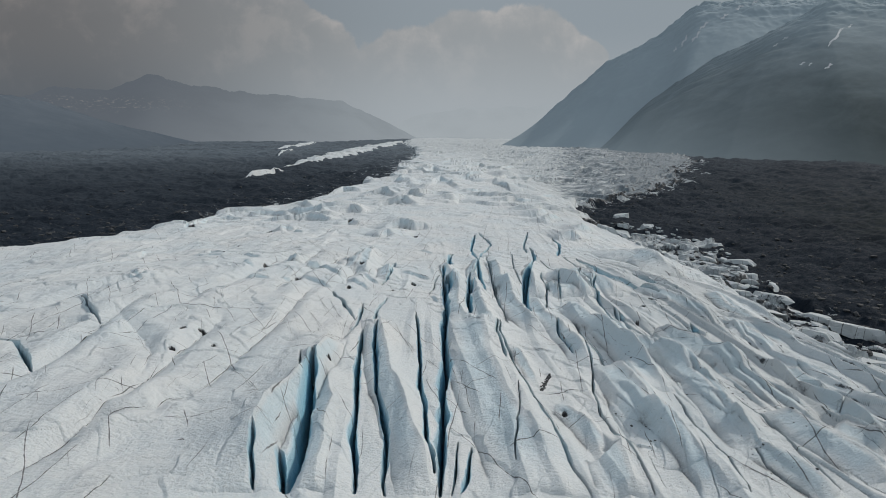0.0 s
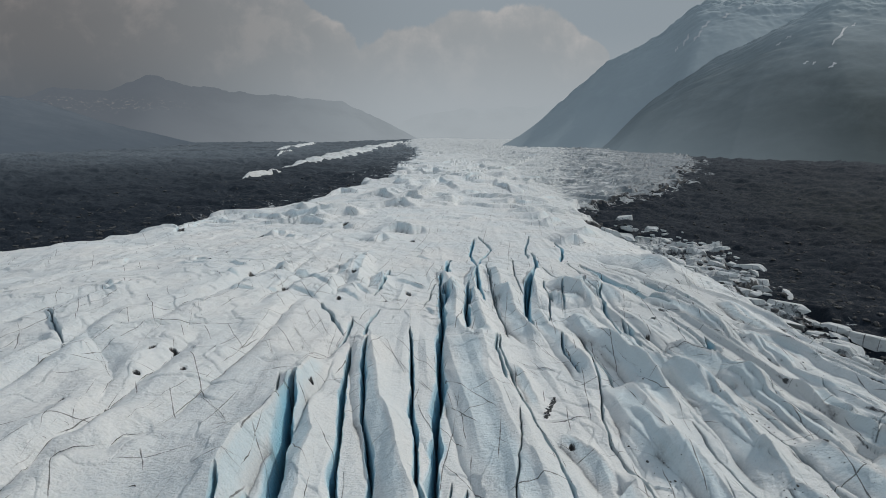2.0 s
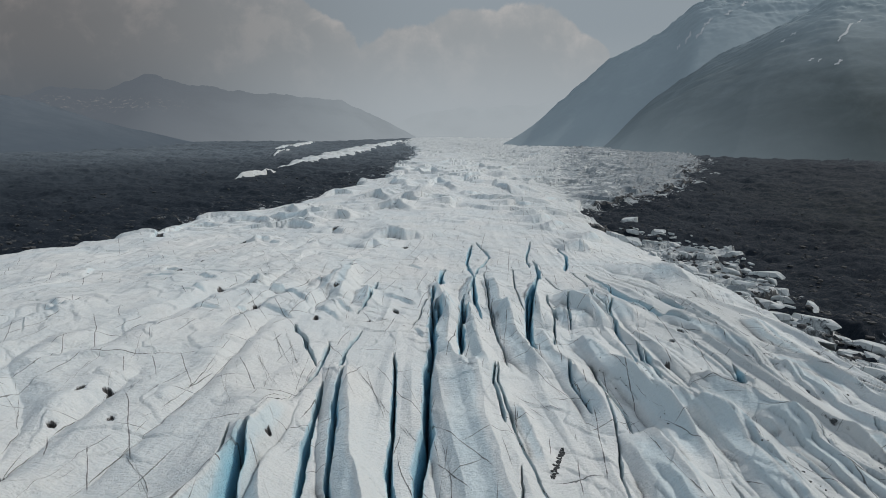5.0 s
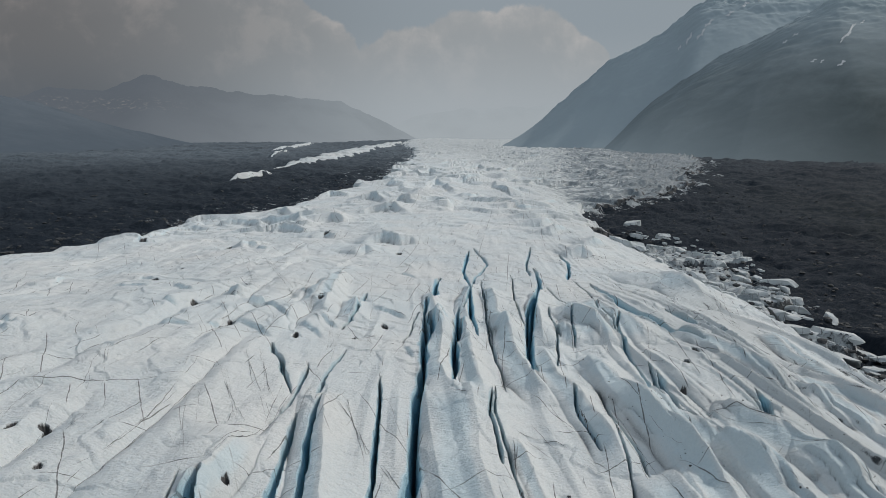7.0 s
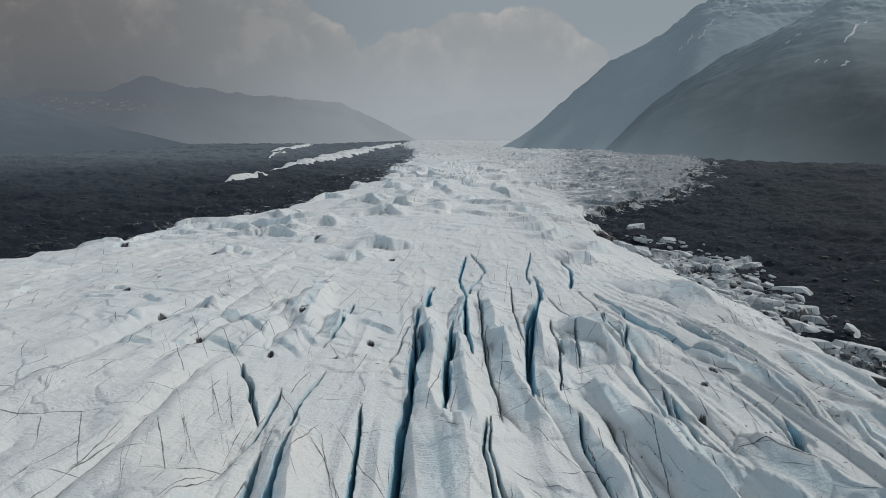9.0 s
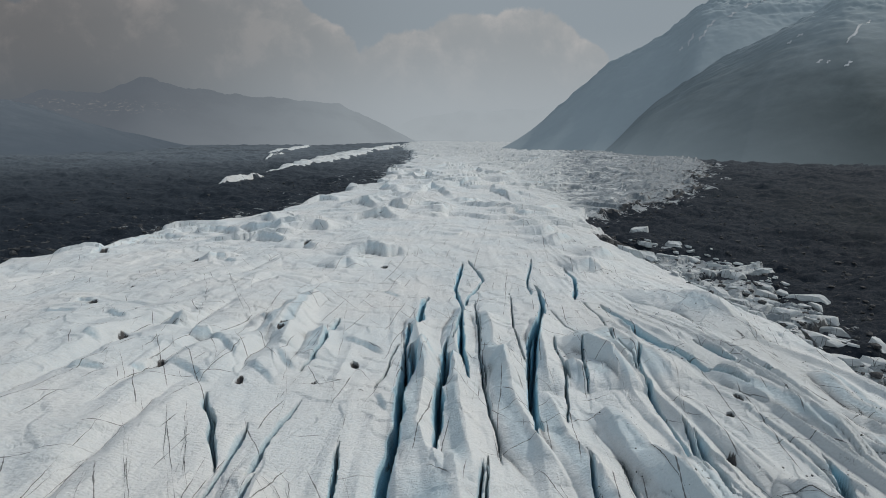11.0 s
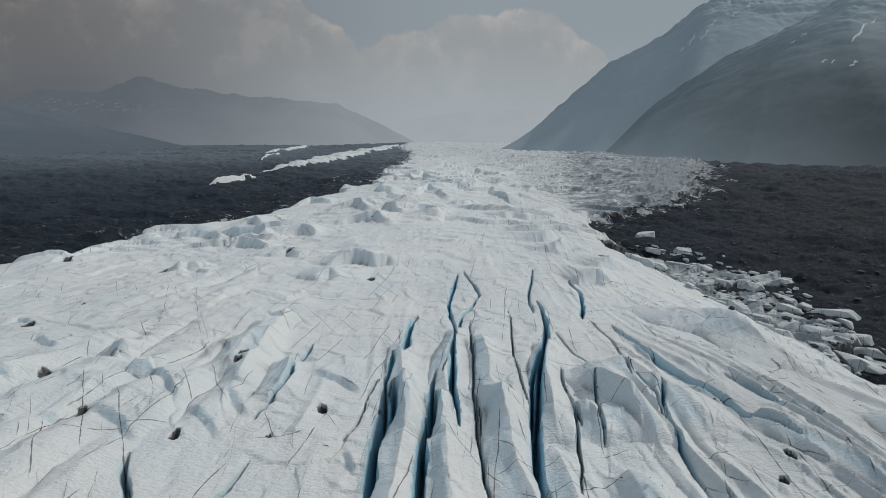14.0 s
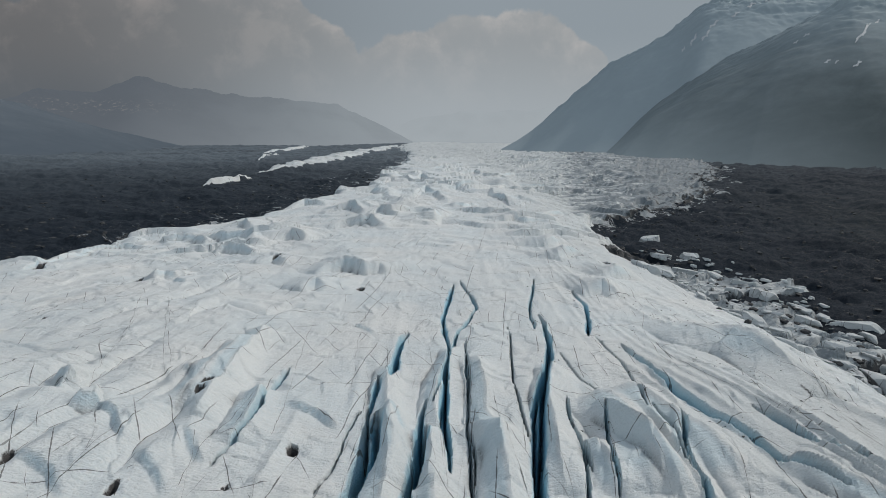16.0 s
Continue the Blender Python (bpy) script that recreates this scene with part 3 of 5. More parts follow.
ridge([(90.1, 185.5), (99.5, 183.6), (104.1, 177.7), (105.1, 166.7)], 2.0, 4, 7)
ridge([(38.6, 112.2), (39.8, 102.7), (40.8, 94.6), (41.7, 87.6), (41.9, 84.1)], 2.5, 4.5, 6)
ridge([(80.2, 111.5), (83.7, 107.5), (86.0, 104.5)], 2.5, 5, 6)
ridge([(41.9, 172.3), (44.0, 160.3), (45.6, 144.1), (46.8, 130.3), (47.3, 123.5)], 2.5, 6, 6)
ridge([(39.5, 139.9), (39.7, 126.5), (38.6, 112.2), (38.3, 100.5), (37.8, 92.2)], 3.0, 8, 7)
ridge([(24.8, 97.6), (27.1, 97.7), (26.0, 88.5), (25.8, 83.5)], 2.5, 7, 7)
ridge([(19.1, 115.8), (23.1, 106.1), (25.5, 97.2)], 1.8, 4, 5)
ridge([(12.8, 149.7), (15.1, 137.4), (16.1, 123.6)], 1.5, 3, 4)
ridge([(55.6, 99.7), (58.9, 94.0), (60.2, 88.1), (61.5, 85.6)], 2.0, 5, 6)
crevasse([(62.8, 122.0), (63.8, 112.0), (64.2, 102.4), (64.4, 94.1), (64.0, 87.3)], 0.4, 3)
crevasse([(48.0, 122.8), (47.2, 113.0), (47.1, 103.3), (47.6, 95.0), (45.9, 87.5), (45.1, 84.3)], 0.35, 3)
crevasse([(55.0, 98.6), (54.2, 93.3), (55.3, 88.2), (56.5, 85.1)], 0.3, 3)
crevasse([(99.6, 159.4), (96.9, 140.9), (102.2, 137.3)], 0.3, 3)
crevasse([(117.0, 144.3), (102.2, 137.3), (88.4, 122.6)], 0.3, 2.5)
crevasse([(72.1, 172.6), (70.6, 158.8), (69.3, 150.5)], 0.5, 4)
ridge([(-39.6, 77.6), (-41.1, 84.9), (-41.8, 90.6), (-42.3, 98.1), (-41.2, 104.2), (-39.1, 114.2), (-39.3, 129.1), (-39.0, 143.4)], 4.5, 4.5, 14)
ridge([(-48.5, 339.8), (-42.6, 347.3), (-35.3, 351.6), (-26.9, 346.3), (-20.9, 350.8), (-16.5, 345.4)], 4.8, 3.5, 32)
ridge([(-75.8, 477.9), (-61.6, 485.7), (-46.0, 486.9), (-30.6, 461.1)], 5.4, 4.0, 44)
ridge([(-95.2, 428.0), (-86.5, 436.6), (-74.2, 423.7)], 5.4, 4.0, 40)
ridge([(-158.3, 473.6), (-129.7, 442.6), (-114.0, 443.2), (-95.3, 416.3)], 4.8, 5.0, 44)
ridge([(-0.7, 485.2), (4.2, 529.1), (8.1, 529.7)], 4.8, 5.0, 44)
ridge([(55.2, 732.8), (62.8, 637.0), (81.1, 660.7), (101.3, 632.2)], 4.1, 6.0, 50)
ridge([(4.8, 602.1), (24.5, 595.0), (39.5, 607.8)], 4.1, 7.0, 50)
ridge([(52.4, 539.2), (66.4, 512.8), (90.4, 513.6)], 3.4, 6.0, 40)
ridge([(60.2, 420.4), (68.8, 432.2), (77.5, 436.2)], 4.1, 6.0, 32)
ridge([(59.4, 378.8), (70.8, 393.0), (79.6, 401.1)], 4.1, 6.0, 28)
ridge([(72.6, 349.0), (83.1, 354.0), (93.9, 359.0)], 4.1, 6.0, 28)
ridge([(-8.1, 715.1), (19.9, 731.9), (49.3, 748.9)], 5.4, 7.0, 50)
ridge([(-91.2, 719.3), (-71.7, 730.2), (-45.3, 660.5)], 5.4, 7.0, 50)
ridge([(187.5, 1469.9), (221.8, 1412.2), (271.0, 1414.4)], 4.1, 12.0, 60)
ridge([(82.9, 791.0), (137.7, 843.1), (154.9, 808.2)], 3.4, 12.0, 60)
ridge([(-26.3, 659.0), (-15.3, 730.5), (11.0, 630.3)], 5.4, 6.0, 50)
ridge([(18.6, 2323.6), (139.7, 2383.2), (236.3, 2390.4)], 3.4, 12.0, 80)
ridge([(-23.7, 1098.2), (-2.2, 1180.3), (20.3, 1139.1)], 3.4, 9.0, 60)
ridge([(-48.3, 508.9), (-40.6, 529.8), (-24.4, 504.7)], 5.4, 4.0, 40)
ridge([(-97.6, 572.1), (-78.6, 588.0), (-56.5, 538.8)], 5.4, 4.0, 36)
ridge([(-137.3, 615.2), (-127.6, 636.2), (-106.3, 617.9)], 4.8, 4.0, 36)
ridge([(-11.7, 570.9), (-29.5, 601.3), (-51.7, 595.1)], 4.8, 4.0, 36)
ridge([(-162.7, 524.1), (-150.9, 524.4), (-134.6, 501.5)], 4.8, 4.0, 36)
ridge([(-50.6, 840.8), (-28.4, 911.9), (-1.5, 842.3)], 5.4, 5.0, 40)
ridge([(-101.6, 825.1), (-90.8, 911.8), (-58.7, 840.5)], 5.4, 5.0, 40)
ridge([(-47.7, 313.7), (-43.4, 321.8), (-36.9, 316.4)], 3.4, 4.0, 28)
ridge([(-81.4, 360.1), (-75.7, 370.3), (-64.4, 355.0)], 3.4, 4.0, 28)
ridge([(59.2, 322.0), (68.6, 326.4), (75.1, 318.8)], 4.1, 5.0, 32)
ridge([(80.6, 541.3), (102.2, 574.6), (111.9, 570.1)], 3.4, 5.0, 32)
ridge([(16.7, 939.8), (47.1, 998.6), (71.8, 940.4)], 4.1, 6.0, 40)
ridge([(79.1, 918.7), (120.9, 1041.1), (146.5, 1008.7)], 4.1, 6.0, 40)
ridge([(-114.0, 400.5), (-107.0, 405.3), (-92.8, 388.4)], 4, 4, 12)
ridge([(-179.6, 465.6), (-164.6, 467.9), (-136.7, 437.6)], 4, 4, 12)
ridge([(-111.2, 326.9), (-107.7, 334.0), (-100.6, 328.2)], 3, 3.5, 12)
ridge([(-191.4, 388.8), (-199.5, 424.8), (-187.2, 438.6), (-166.1, 426.9)], 2.6, 4, 14)
ridge([(-63.3, 215.3), (-60.6, 214.5), (-59.2, 215.8)], 2, 3, 8)
ridge([(-74.0, 226.1), (-69.2, 223.5)], 2.0, 3, 8)
trough([(-98.6, 103.0), (-98.2, 111.8), (-97.0, 119.0), (-97.0, 127.0), (-97.6, 136.1), (-99.2, 145.6), (-100.7, 162.5)], 2.2, 3.0)
trough([(-75.2, 74.0), (-73.9, 79.2), (-72.6, 84.0), (-72.2, 89.3), (-71.9, 97.2), (-70.8, 102.8), (-70.3, 115.9), (-71.0, 128.6), (-70.7, 149.2)], 2.4, 3.0)
trough([(-58.8, 103.2), (-62.7, 100.5), (-63.1, 97.0), (-69.3, 92.8), (-72.1, 89.1)], 1.8, 2.6)
trough([(-58.7, 102.8), (-57.7, 113.0), (-55.9, 125.8), (-55.2, 141.2), (-55.3, 163.6), (-54.7, 191.3)], 1.6, 2.6)
trough([(-127.6, 150.9), (-124.0, 162.9), (-116.8, 177.9), (-108.1, 191.2)], 2.0, 3.5)
trough([(-92.6, 144.6), (-87.0, 159.5), (-82.8, 179.3), (-77.9, 212.4), (-72.9, 245.7)], 1.8, 3.5)
trough([(-154.7, 171.6), (-149.4, 184.8), (-148.4, 207.6), (-148.1, 247.7)], 2.2, 4.0)
trough([(-97.8, 144.0), (-84.6, 130.0), (-75.4, 118.0), (-72.0, 105.1)], 1.8, 3.0)
trough([(-206.8, 253.4), (-186.7, 265.1), (-169.4, 285.6), (-163.6, 318.4)], 1.6, 3.0)
trough([(-65.5, 172.9), (-64.7, 189.3), (-62.1, 205.4), (-56.9, 218.8), (-53.9, 241.5)], 1.6, 2.5)
trough([(-39.9, 126.6), (-39.3, 134.2), (-37.7, 140.6), (-35.9, 148.0), (-34.9, 173.0)], 1.5, 2.5)
trough([(-83.1, 220.4), (-75.2, 222.0), (-66.6, 221.3), (-68.0, 237.3), (-66.5, 255.1)], 1.6, 2.5)
trough([(-43.9, 219.3), (-43.9, 210.3), (-45.5, 202.3), (-43.9, 193.2)], 1.8, 2.5)
trough([(-103.7, 256.5), (-96.5, 266.1), (-90.7, 284.5), (-83.6, 309.1), (-75.3, 337.7)], 1.6, 3.0)
trough([(-71.2, 278.1), (-65.1, 289.0), (-49.6, 281.4), (-43.8, 292.6), (-28.8, 293.7)], 1.8, 2.5)
crack([(-98.6, 103.0), (-98.2, 111.8), (-97.0, 119.0), (-97.0, 127.0), (-97.6, 136.1), (-99.2, 145.6)], 0.35)
crack([(-75.2, 74.0), (-73.9, 79.2), (-72.6, 84.0), (-72.2, 89.3), (-71.8, 96.1)], 0.35)
crack([(-59.1, 102.7), (-57.7, 113.0), (-55.9, 125.8), (-55.2, 141.2), (-55.3, 163.6)], 0.15)
crack([(4.2, 156.6), (11.5, 153.0), (17.9, 150.3), (24.3, 145.2), (27.7, 138.8)], 0.15)
crack([(-58.6, 118.5), (-50.3, 110.1), (-42.5, 99.0)], 0.12)
crack([(-15.1, 164.1), (-7.0, 137.6), (-3.0, 119.0)], 0.12)
crack([(-27.6, 163.6), (-22.3, 158.6), (-19.0, 147.9), (-15.0, 133.3)], 0.15)
crack([(-29.3, 157.7), (-24.1, 156.4), (-20.3, 151.4), (-17.4, 143.9), (-13.3, 137.4), (-8.2, 130.3)], 0.15)
crack([(-50.8, 175.9), (-43.6, 162.6), (-36.2, 148.9)], 0.12)
crack([(-49.4, 180.1), (-41.4, 163.3), (-36.8, 154.5)], 0.12)
crack([(13.8, 149.9), (18.3, 146.3), (22.2, 143.7), (25.3, 141.2), (28.7, 138.1)], 0.18)
crack([(58.6, 161.7), (52.8, 160.6), (62.2, 159.4), (67.2, 151.1), (71.0, 146.4)], 0.2)
crack([(32.5, 237.4), (39.6, 228.2), (50.4, 225.0), (57.8, 218.4)], 0.15)
crack([(11.8, 220.6), (18.0, 226.2), (22.6, 224.3), (25.0, 209.2)], 0.15)
crack([(32.3, 245.2), (41.8, 246.8), (54.2, 245.1), (60.2, 238.8)], 0.15)
crack([(4.6, 219.7), (12.2, 220.2), (17.0, 223.6), (20.3, 221.2), (22.7, 213.2)], 0.18)
crack([(6.4, 219.1), (12.2, 220.2)], 0.12)
crack([(-30.4, 216.6), (-28.2, 219.9), (-19.2, 220.7), (-13.4, 215.0)], 0.2)
crack([(-96.7, 237.0), (-82.9, 234.2), (-72.2, 235.6), (-63.4, 238.4), (-57.1, 241.9), (-42.8, 240.3)], 0.12)
crack([(-104.0, 328.5), (-78.0, 277.8), (-62.3, 246.7), (-51.6, 228.1), (-45.4, 218.9)], 0.12)
crack([(-107.4, 318.3), (-88.3, 277.2), (-75.3, 248.5), (-68.7, 230.0)], 0.15)
crack([(-58.0, 196.0), (-64.3, 205.2), (-70.7, 217.4), (-69.7, 229.8)], 0.12)
crack([(73.6, 222.9), (83.7, 229.3), (99.7, 242.8)], 0.2)
crack([(112.3, 288.2), (113.0, 269.1), (101.9, 242.0), (97.2, 225.0), (96.9, 218.9)], 0.3)
crack([(110.1, 270.0), (108.5, 251.2), (104.4, 234.4), (105.8, 229.8)], 0.25)
crack([(-7.3, 268.1), (1.9, 291.2), (12.1, 327.6)], 0.12)
crack([(-29.0, 269.3), (-17.7, 271.4), (-7.6, 272.0), (9.3, 279.3)], 0.12)
crack([(-25.6, 286.7), (-25.8, 269.9), (-27.4, 255.7)], 0.15)
crack([(27.8, 223.8), (33.4, 221.8), (38.0, 217.6)], 0.12)
moulin(-20.3, 206.3, 1.6, 5)
moulin(68.8, 194.3, 1.4, 4)
moulin(63.8, 187.0, 1.0, 4)
moulin(-42.5, 225.1, 1.8, 4)
moulin(-42.6, 190.9, 1.2, 3)
moulin(-112.7, 247.6, 2.2, 4)
moulin(-180.7, 361.6, 3.5, 5)
moulin(-72.1, 136.7, 0.9, 3)
moulin(-72.6, 121.0, 0.9, 3)
moulin(-120.9, 160.9, 2.0, 4)
moulin(-117.1, 264.3, 1.4, 3)
moulin(-118.1, 328.5, 1.3, 3)
moulin(-62.9, 197.2, 1.8, 4)
moulin(87.3, 379.6, 2.6, 4)
moulin(-25.8, 320.0, 1.2, 3)
moulin(-74.1, 367.7, 2.5, 4)
moulin(-26.2, 322.9, 2.2, 4)
scarp([(-80.6, 189.5), (-77.7, 189.1), (-75.1, 190.2), (-72.2, 190.3), (-69.3, 189.5)], 1.5)
scarp([(-67.9, 192.3), (-65.9, 192.3), (-63.8, 192.6)], 1.1)
scarp([(-64.3, 198.0), (-61.7, 197.6), (-58.3, 196.7), (-53.9, 193.8), (-49.5, 190.1), (-46.9, 187.8)], 1.3)
scarp([(-63.5, 214.1), (-60.9, 214.2), (-58.0, 214.6), (-52.7, 209.5), (-48.0, 203.8), (-46.0, 200.5)], 1.4)
scarp([(-73.5, 223.4), (-70.8, 221.5), (-68.4, 219.9)], 1.2)
scarp([(-87.1, 207.3), (-83.3, 205.9), (-80.2, 204.7)], 1.1)
scarp([(-94.9, 228.2), (-88.8, 224.6), (-83.5, 221.4)], 1.3)
scarp([(-121.6, 236.1), (-114.4, 233.4), (-108.5, 232.2), (-101.7, 227.3)], 1.1)
scarp([(-122.3, 250.2), (-121.3, 255.2), (-112.9, 251.2)], 1.2)
scarp([(-45.5, 201.9), (-42.0, 199.8), (-37.3, 195.8), (-34.1, 191.3)], 1.1)
scarp([(-39.8, 209.2), (-35.6, 203.5), (-31.8, 198.4)], 1.2)
scarp([(-102.0, 326.2), (-97.8, 324.2), (-92.8, 321.7)], 1.4)
scarp([(-53.9, 237.6), (-48.5, 230.6), (-46.0, 225.4)], 1.0)
scarp([(-175.6, 340.2), (-188.4, 369.9), (-193.8, 392.8), (-192.5, 409.9)], 2.4)
crack([(-99.0, 323.0), (-81.0, 282.5), (-65.5, 250.1), (-58.3, 236.2), (-51.9, 225.4), (-46.8, 216.2)], 0.10)
crack([(-91.6, 289.2), (-77.4, 253.9), (-73.5, 242.1), (-68.5, 228.4), (-65.1, 219.1)], 0.08)
crack([(-94.9, 265.7), (-89.8, 254.1), (-85.9, 245.7)], 0.12)
crack([(-72.1, 206.1), (-67.9, 198.7), (-63.8, 192.6), (-62.7, 188.4), (-60.2, 184.0)], 0.09)
crack([(-74.7, 200.6), (-71.2, 194.9), (-67.7, 190.1), (-63.5, 184.0)], 0.09)
crack([(-64.3, 204.2), (-59.8, 197.6), (-55.8, 191.6), (-51.7, 186.4)], 0.09)
crack([(-83.1, 251.2), (-76.2, 251.4), (-64.2, 243.3)], 0.09)
crack([(-79.2, 235.6), (-71.0, 234.7), (-63.6, 237.0)], 0.08)
crack([(-67.8, 204.5), (-70.7, 213.4), (-73.1, 220.4)], 0.09)
crack([(-78.5, 205.6), (-74.9, 196.3), (-71.2, 188.9), (-68.9, 182.3)], 0.06)
crack([(-53.7, 194.5), (-53.0, 197.1), (-52.4, 199.1)], 0.06)
crack([(-56.9, 209.7), (-52.0, 201.2), (-49.2, 194.6)], 0.05)
crack([(-54.1, 250.5), (-51.1, 241.0), (-48.6, 233.7)], 0.09)
crack([(-52.7, 241.2), (-50.1, 241.3), (-47.8, 240.9)], 0.09)
crack([(-52.5, 248.3), (-50.7, 254.6), (-49.2, 262.8)], 0.06)
crack([(-79.5, 202.1), (-73.0, 194.3), (-67.5, 187.9)], 0.05)
crack([(-82.0, 194.1), (-87.1, 203.5), (-94.1, 215.8)], 0.04)
crack([(-108.3, 248.0), (-94.7, 230.3), (-84.3, 217.3)], 0.05)
crack([(-126.0, 258.1), (-125.2, 260.9), (-123.5, 262.1)], 0.12)
crack([(-92.8, 268.0), (-95.2, 275.9), (-92.1, 284.3)], 0.10)
crack([(-78.6, 212.7), (-82.6, 222.0), (-85.5, 228.8)], 0.05)
crack([(-42.9, 194.2), (-42.3, 191.7), (-41.7, 189.7)], 0.50)
crack([(-43.5, 196.3), (-43.0, 197.1)], 0.30)
moulin(-42.3, 220.3, 1.3, 3.0)
moulin(-78.7, 209.3, 1.0, 3.0)
moulin(-62.7, 195.3, 1.0, 2.0)
moulin(-103.0, 281.1, 1.2, 2.0)
moulin(-116.6, 329.2, 1.3, 2.0)
moulin(-115.5, 274.5, 1.1, 2.0)
scarp([(-27.9, 221.3), (-24.6, 222.5), (-19.8, 221.2), (-16.3, 219.2), (-12.5, 214.0)], 1.4)
crack([(-52.5, 241.9), (-49.7, 241.3), (-47.7, 240.6)], 0.12)
crack([(-34.0, 179.0), (-33.0, 186.2), (-31.7, 195.7), (-30.6, 203.0), (-31.1, 215.4), (-32.3, 232.8), (-31.3, 251.3)], 0.16)
crack([(-16.2, 183.6), (-13.8, 192.2), (-12.1, 202.1)], 0.12)
crack([(12.2, 219.0), (16.4, 223.9), (20.2, 222.6), (22.6, 218.3)], 0.12)
crack([(-27.5, 199.5), (-24.0, 194.2), (-20.2, 189.0), (-16.6, 183.5)], 0.08)
crack([(-23.5, 198.6), (-22.1, 189.6), (-20.7, 181.9)], 0.07)
scarp([(-5.7, 221.7), (-1.7, 217.8), (1.0, 211.3)], 1.0)
scarp([(-22.3, 280.1), (-15.8, 274.8), (-13.4, 269.0)], 0.8)
crack([(-8.6, 274.5), (-1.6, 276.7), (5.6, 278.9)], 0.06)
crack([(27.4, 286.9), (24.3, 251.8), (23.7, 234.7), (23.4, 224.4)], 0.09)
crack([(-14.1, 258.7), (-12.3, 245.2), (-10.6, 234.9)], 0.05)
crack([(-14.1, 232.4), (-11.5, 227.4), (-8.6, 224.5)], 0.05)
crack([(15.1, 269.8), (13.6, 258.4), (14.0, 246.3), (12.9, 230.2), (12.4, 212.2), (12.5, 196.4), (12.3, 186.3)], 0.20)
crack([(10.8, 209.6), (9.4, 198.2), (8.5, 188.7)], 0.06)
crack([(4.1, 192.9), (6.6, 191.2), (10.6, 189.7)], 0.07)
crack([(4.0, 221.3), (7.1, 218.6), (11.6, 218.7)], 0.07)
scarp([(-12.9, 192.9), (-10.8, 189.0), (-8.8, 185.0)], 1.0)
crack([(24.3, 231.1), (22.8, 227.6), (20.9, 222.6)], 0.06)
moulin(-27.3, 195.0, 0.7, 2.0)
crack([(33.6, 244.5), (42.2, 244.4), (52.1, 242.4)], 0.08)
crack([(39.5, 259.1), (41.8, 245.9), (43.7, 232.9), (45.7, 222.9), (48.0, 214.2), (48.9, 207.9)], 0.14)
scarp([(58.7, 264.7), (60.0, 250.7), (59.8, 237.1), (61.7, 227.5), (63.6, 219.5), (66.6, 212.5), (67.8, 205.3), (70.0, 199.0), (73.3, 195.0)], 1.3)
crack([(53.3, 246.7), (53.0, 238.1), (51.1, 225.7), (50.0, 221.2)], 0.30)
crack([(40.4, 222.8), (39.5, 214.2), (37.2, 204.3), (36.0, 195.8)], 0.12)
scarp([(50.8, 222.6), (53.5, 219.3), (51.4, 210.2), (49.7, 202.2)], 1.2)
crack([(58.4, 215.9), (59.4, 207.0), (57.8, 199.5), (54.9, 191.1)], 0.12)
crack([(73.0, 256.2), (69.7, 240.5), (67.5, 228.7), (66.1, 222.2)], 0.14)
crack([(72.5, 217.2), (80.3, 223.5), (96.6, 240.8)], 0.16)
crack([(110.9, 284.5), (107.6, 265.3), (99.9, 242.5), (95.3, 230.9)], 0.22)
crack([(27.3, 285.2), (25.7, 263.5), (24.1, 243.8), (23.4, 226.8), (23.5, 217.6)], 0.08)
crack([(45.2, 255.6), (48.5, 248.3), (53.6, 240.1), (59.1, 231.4)], 0.07)
crack([(48.8, 197.0), (48.6, 202.2), (48.1, 209.1)], 0.06)
crack([(76.2, 248.7), (81.6, 263.0), (85.8, 279.0)], 0.05)
crack([(59.9, 199.3), (62.2, 195.2), (64.4, 190.6)], 0.06)
scarp([(-121.4, 162.1), (-110.9, 151.5), (-100.9, 141.4)], 1.8)
scarp([(-119.9, 183.1), (-114.6, 180.5), (-107.0, 173.6)], 1.2)
crack([(-77.2, 126.5), (-80.2, 135.8), (-81.7, 142.7), (-82.3, 151.5), (-82.3, 158.1)], 0.08)
crack([(-81.4, 172.7), (-75.2, 159.0), (-72.0, 152.1)], 0.08)
crack([(-74.5, 149.2), (-77.1, 156.1), (-79.5, 162.5)], 0.10)
crack([(-65.5, 130.3), (-66.9, 136.8), (-67.4, 141.2)], 0.08)
crack([(-62.4, 97.8), (-63.9, 101.8), (-63.4, 107.0), (-62.4, 114.1), (-60.5, 120.4), (-58.1, 128.3), (-57.1, 134.4), (-57.2, 144.6), (-56.7, 154.5), (-52.8, 168.8)], 0.12)
crack([(-58.2, 102.9), (-58.0, 109.3), (-57.6, 119.1), (-57.8, 129.2)], 0.14)
crack([(-69.2, 99.5), (-70.3, 104.8), (-71.5, 114.9), (-69.9, 119.7)], 0.15)
crack([(-70.5, 97.9), (-74.1, 105.4), (-78.5, 117.9)], 0.10)
crack([(-72.1, 90.9), (-76.7, 100.1), (-78.2, 107.2), (-80.6, 112.7)], 0.10)
crack([(-57.1, 118.0), (-51.1, 110.2), (-46.2, 104.4), (-42.6, 99.8)], 0.05)
crack([(-57.8, 102.5), (-52.8, 97.7), (-49.3, 94.4)], 0.05)
crack([(-54.5, 160.2), (-47.2, 140.1), (-42.2, 123.2)], 0.07)
crack([(-55.0, 155.2), (-48.8, 139.4), (-44.9, 129.4)], 0.06)
crack([(-52.1, 166.4), (-47.1, 156.4), (-42.3, 146.0)], 0.06)
crack([(-42.9, 125.7), (-42.0, 121.9), (-41.1, 118.4)], 0.30)
crack([(-96.2, 137.4), (-89.6, 132.1), (-82.0, 125.9)], 0.06)
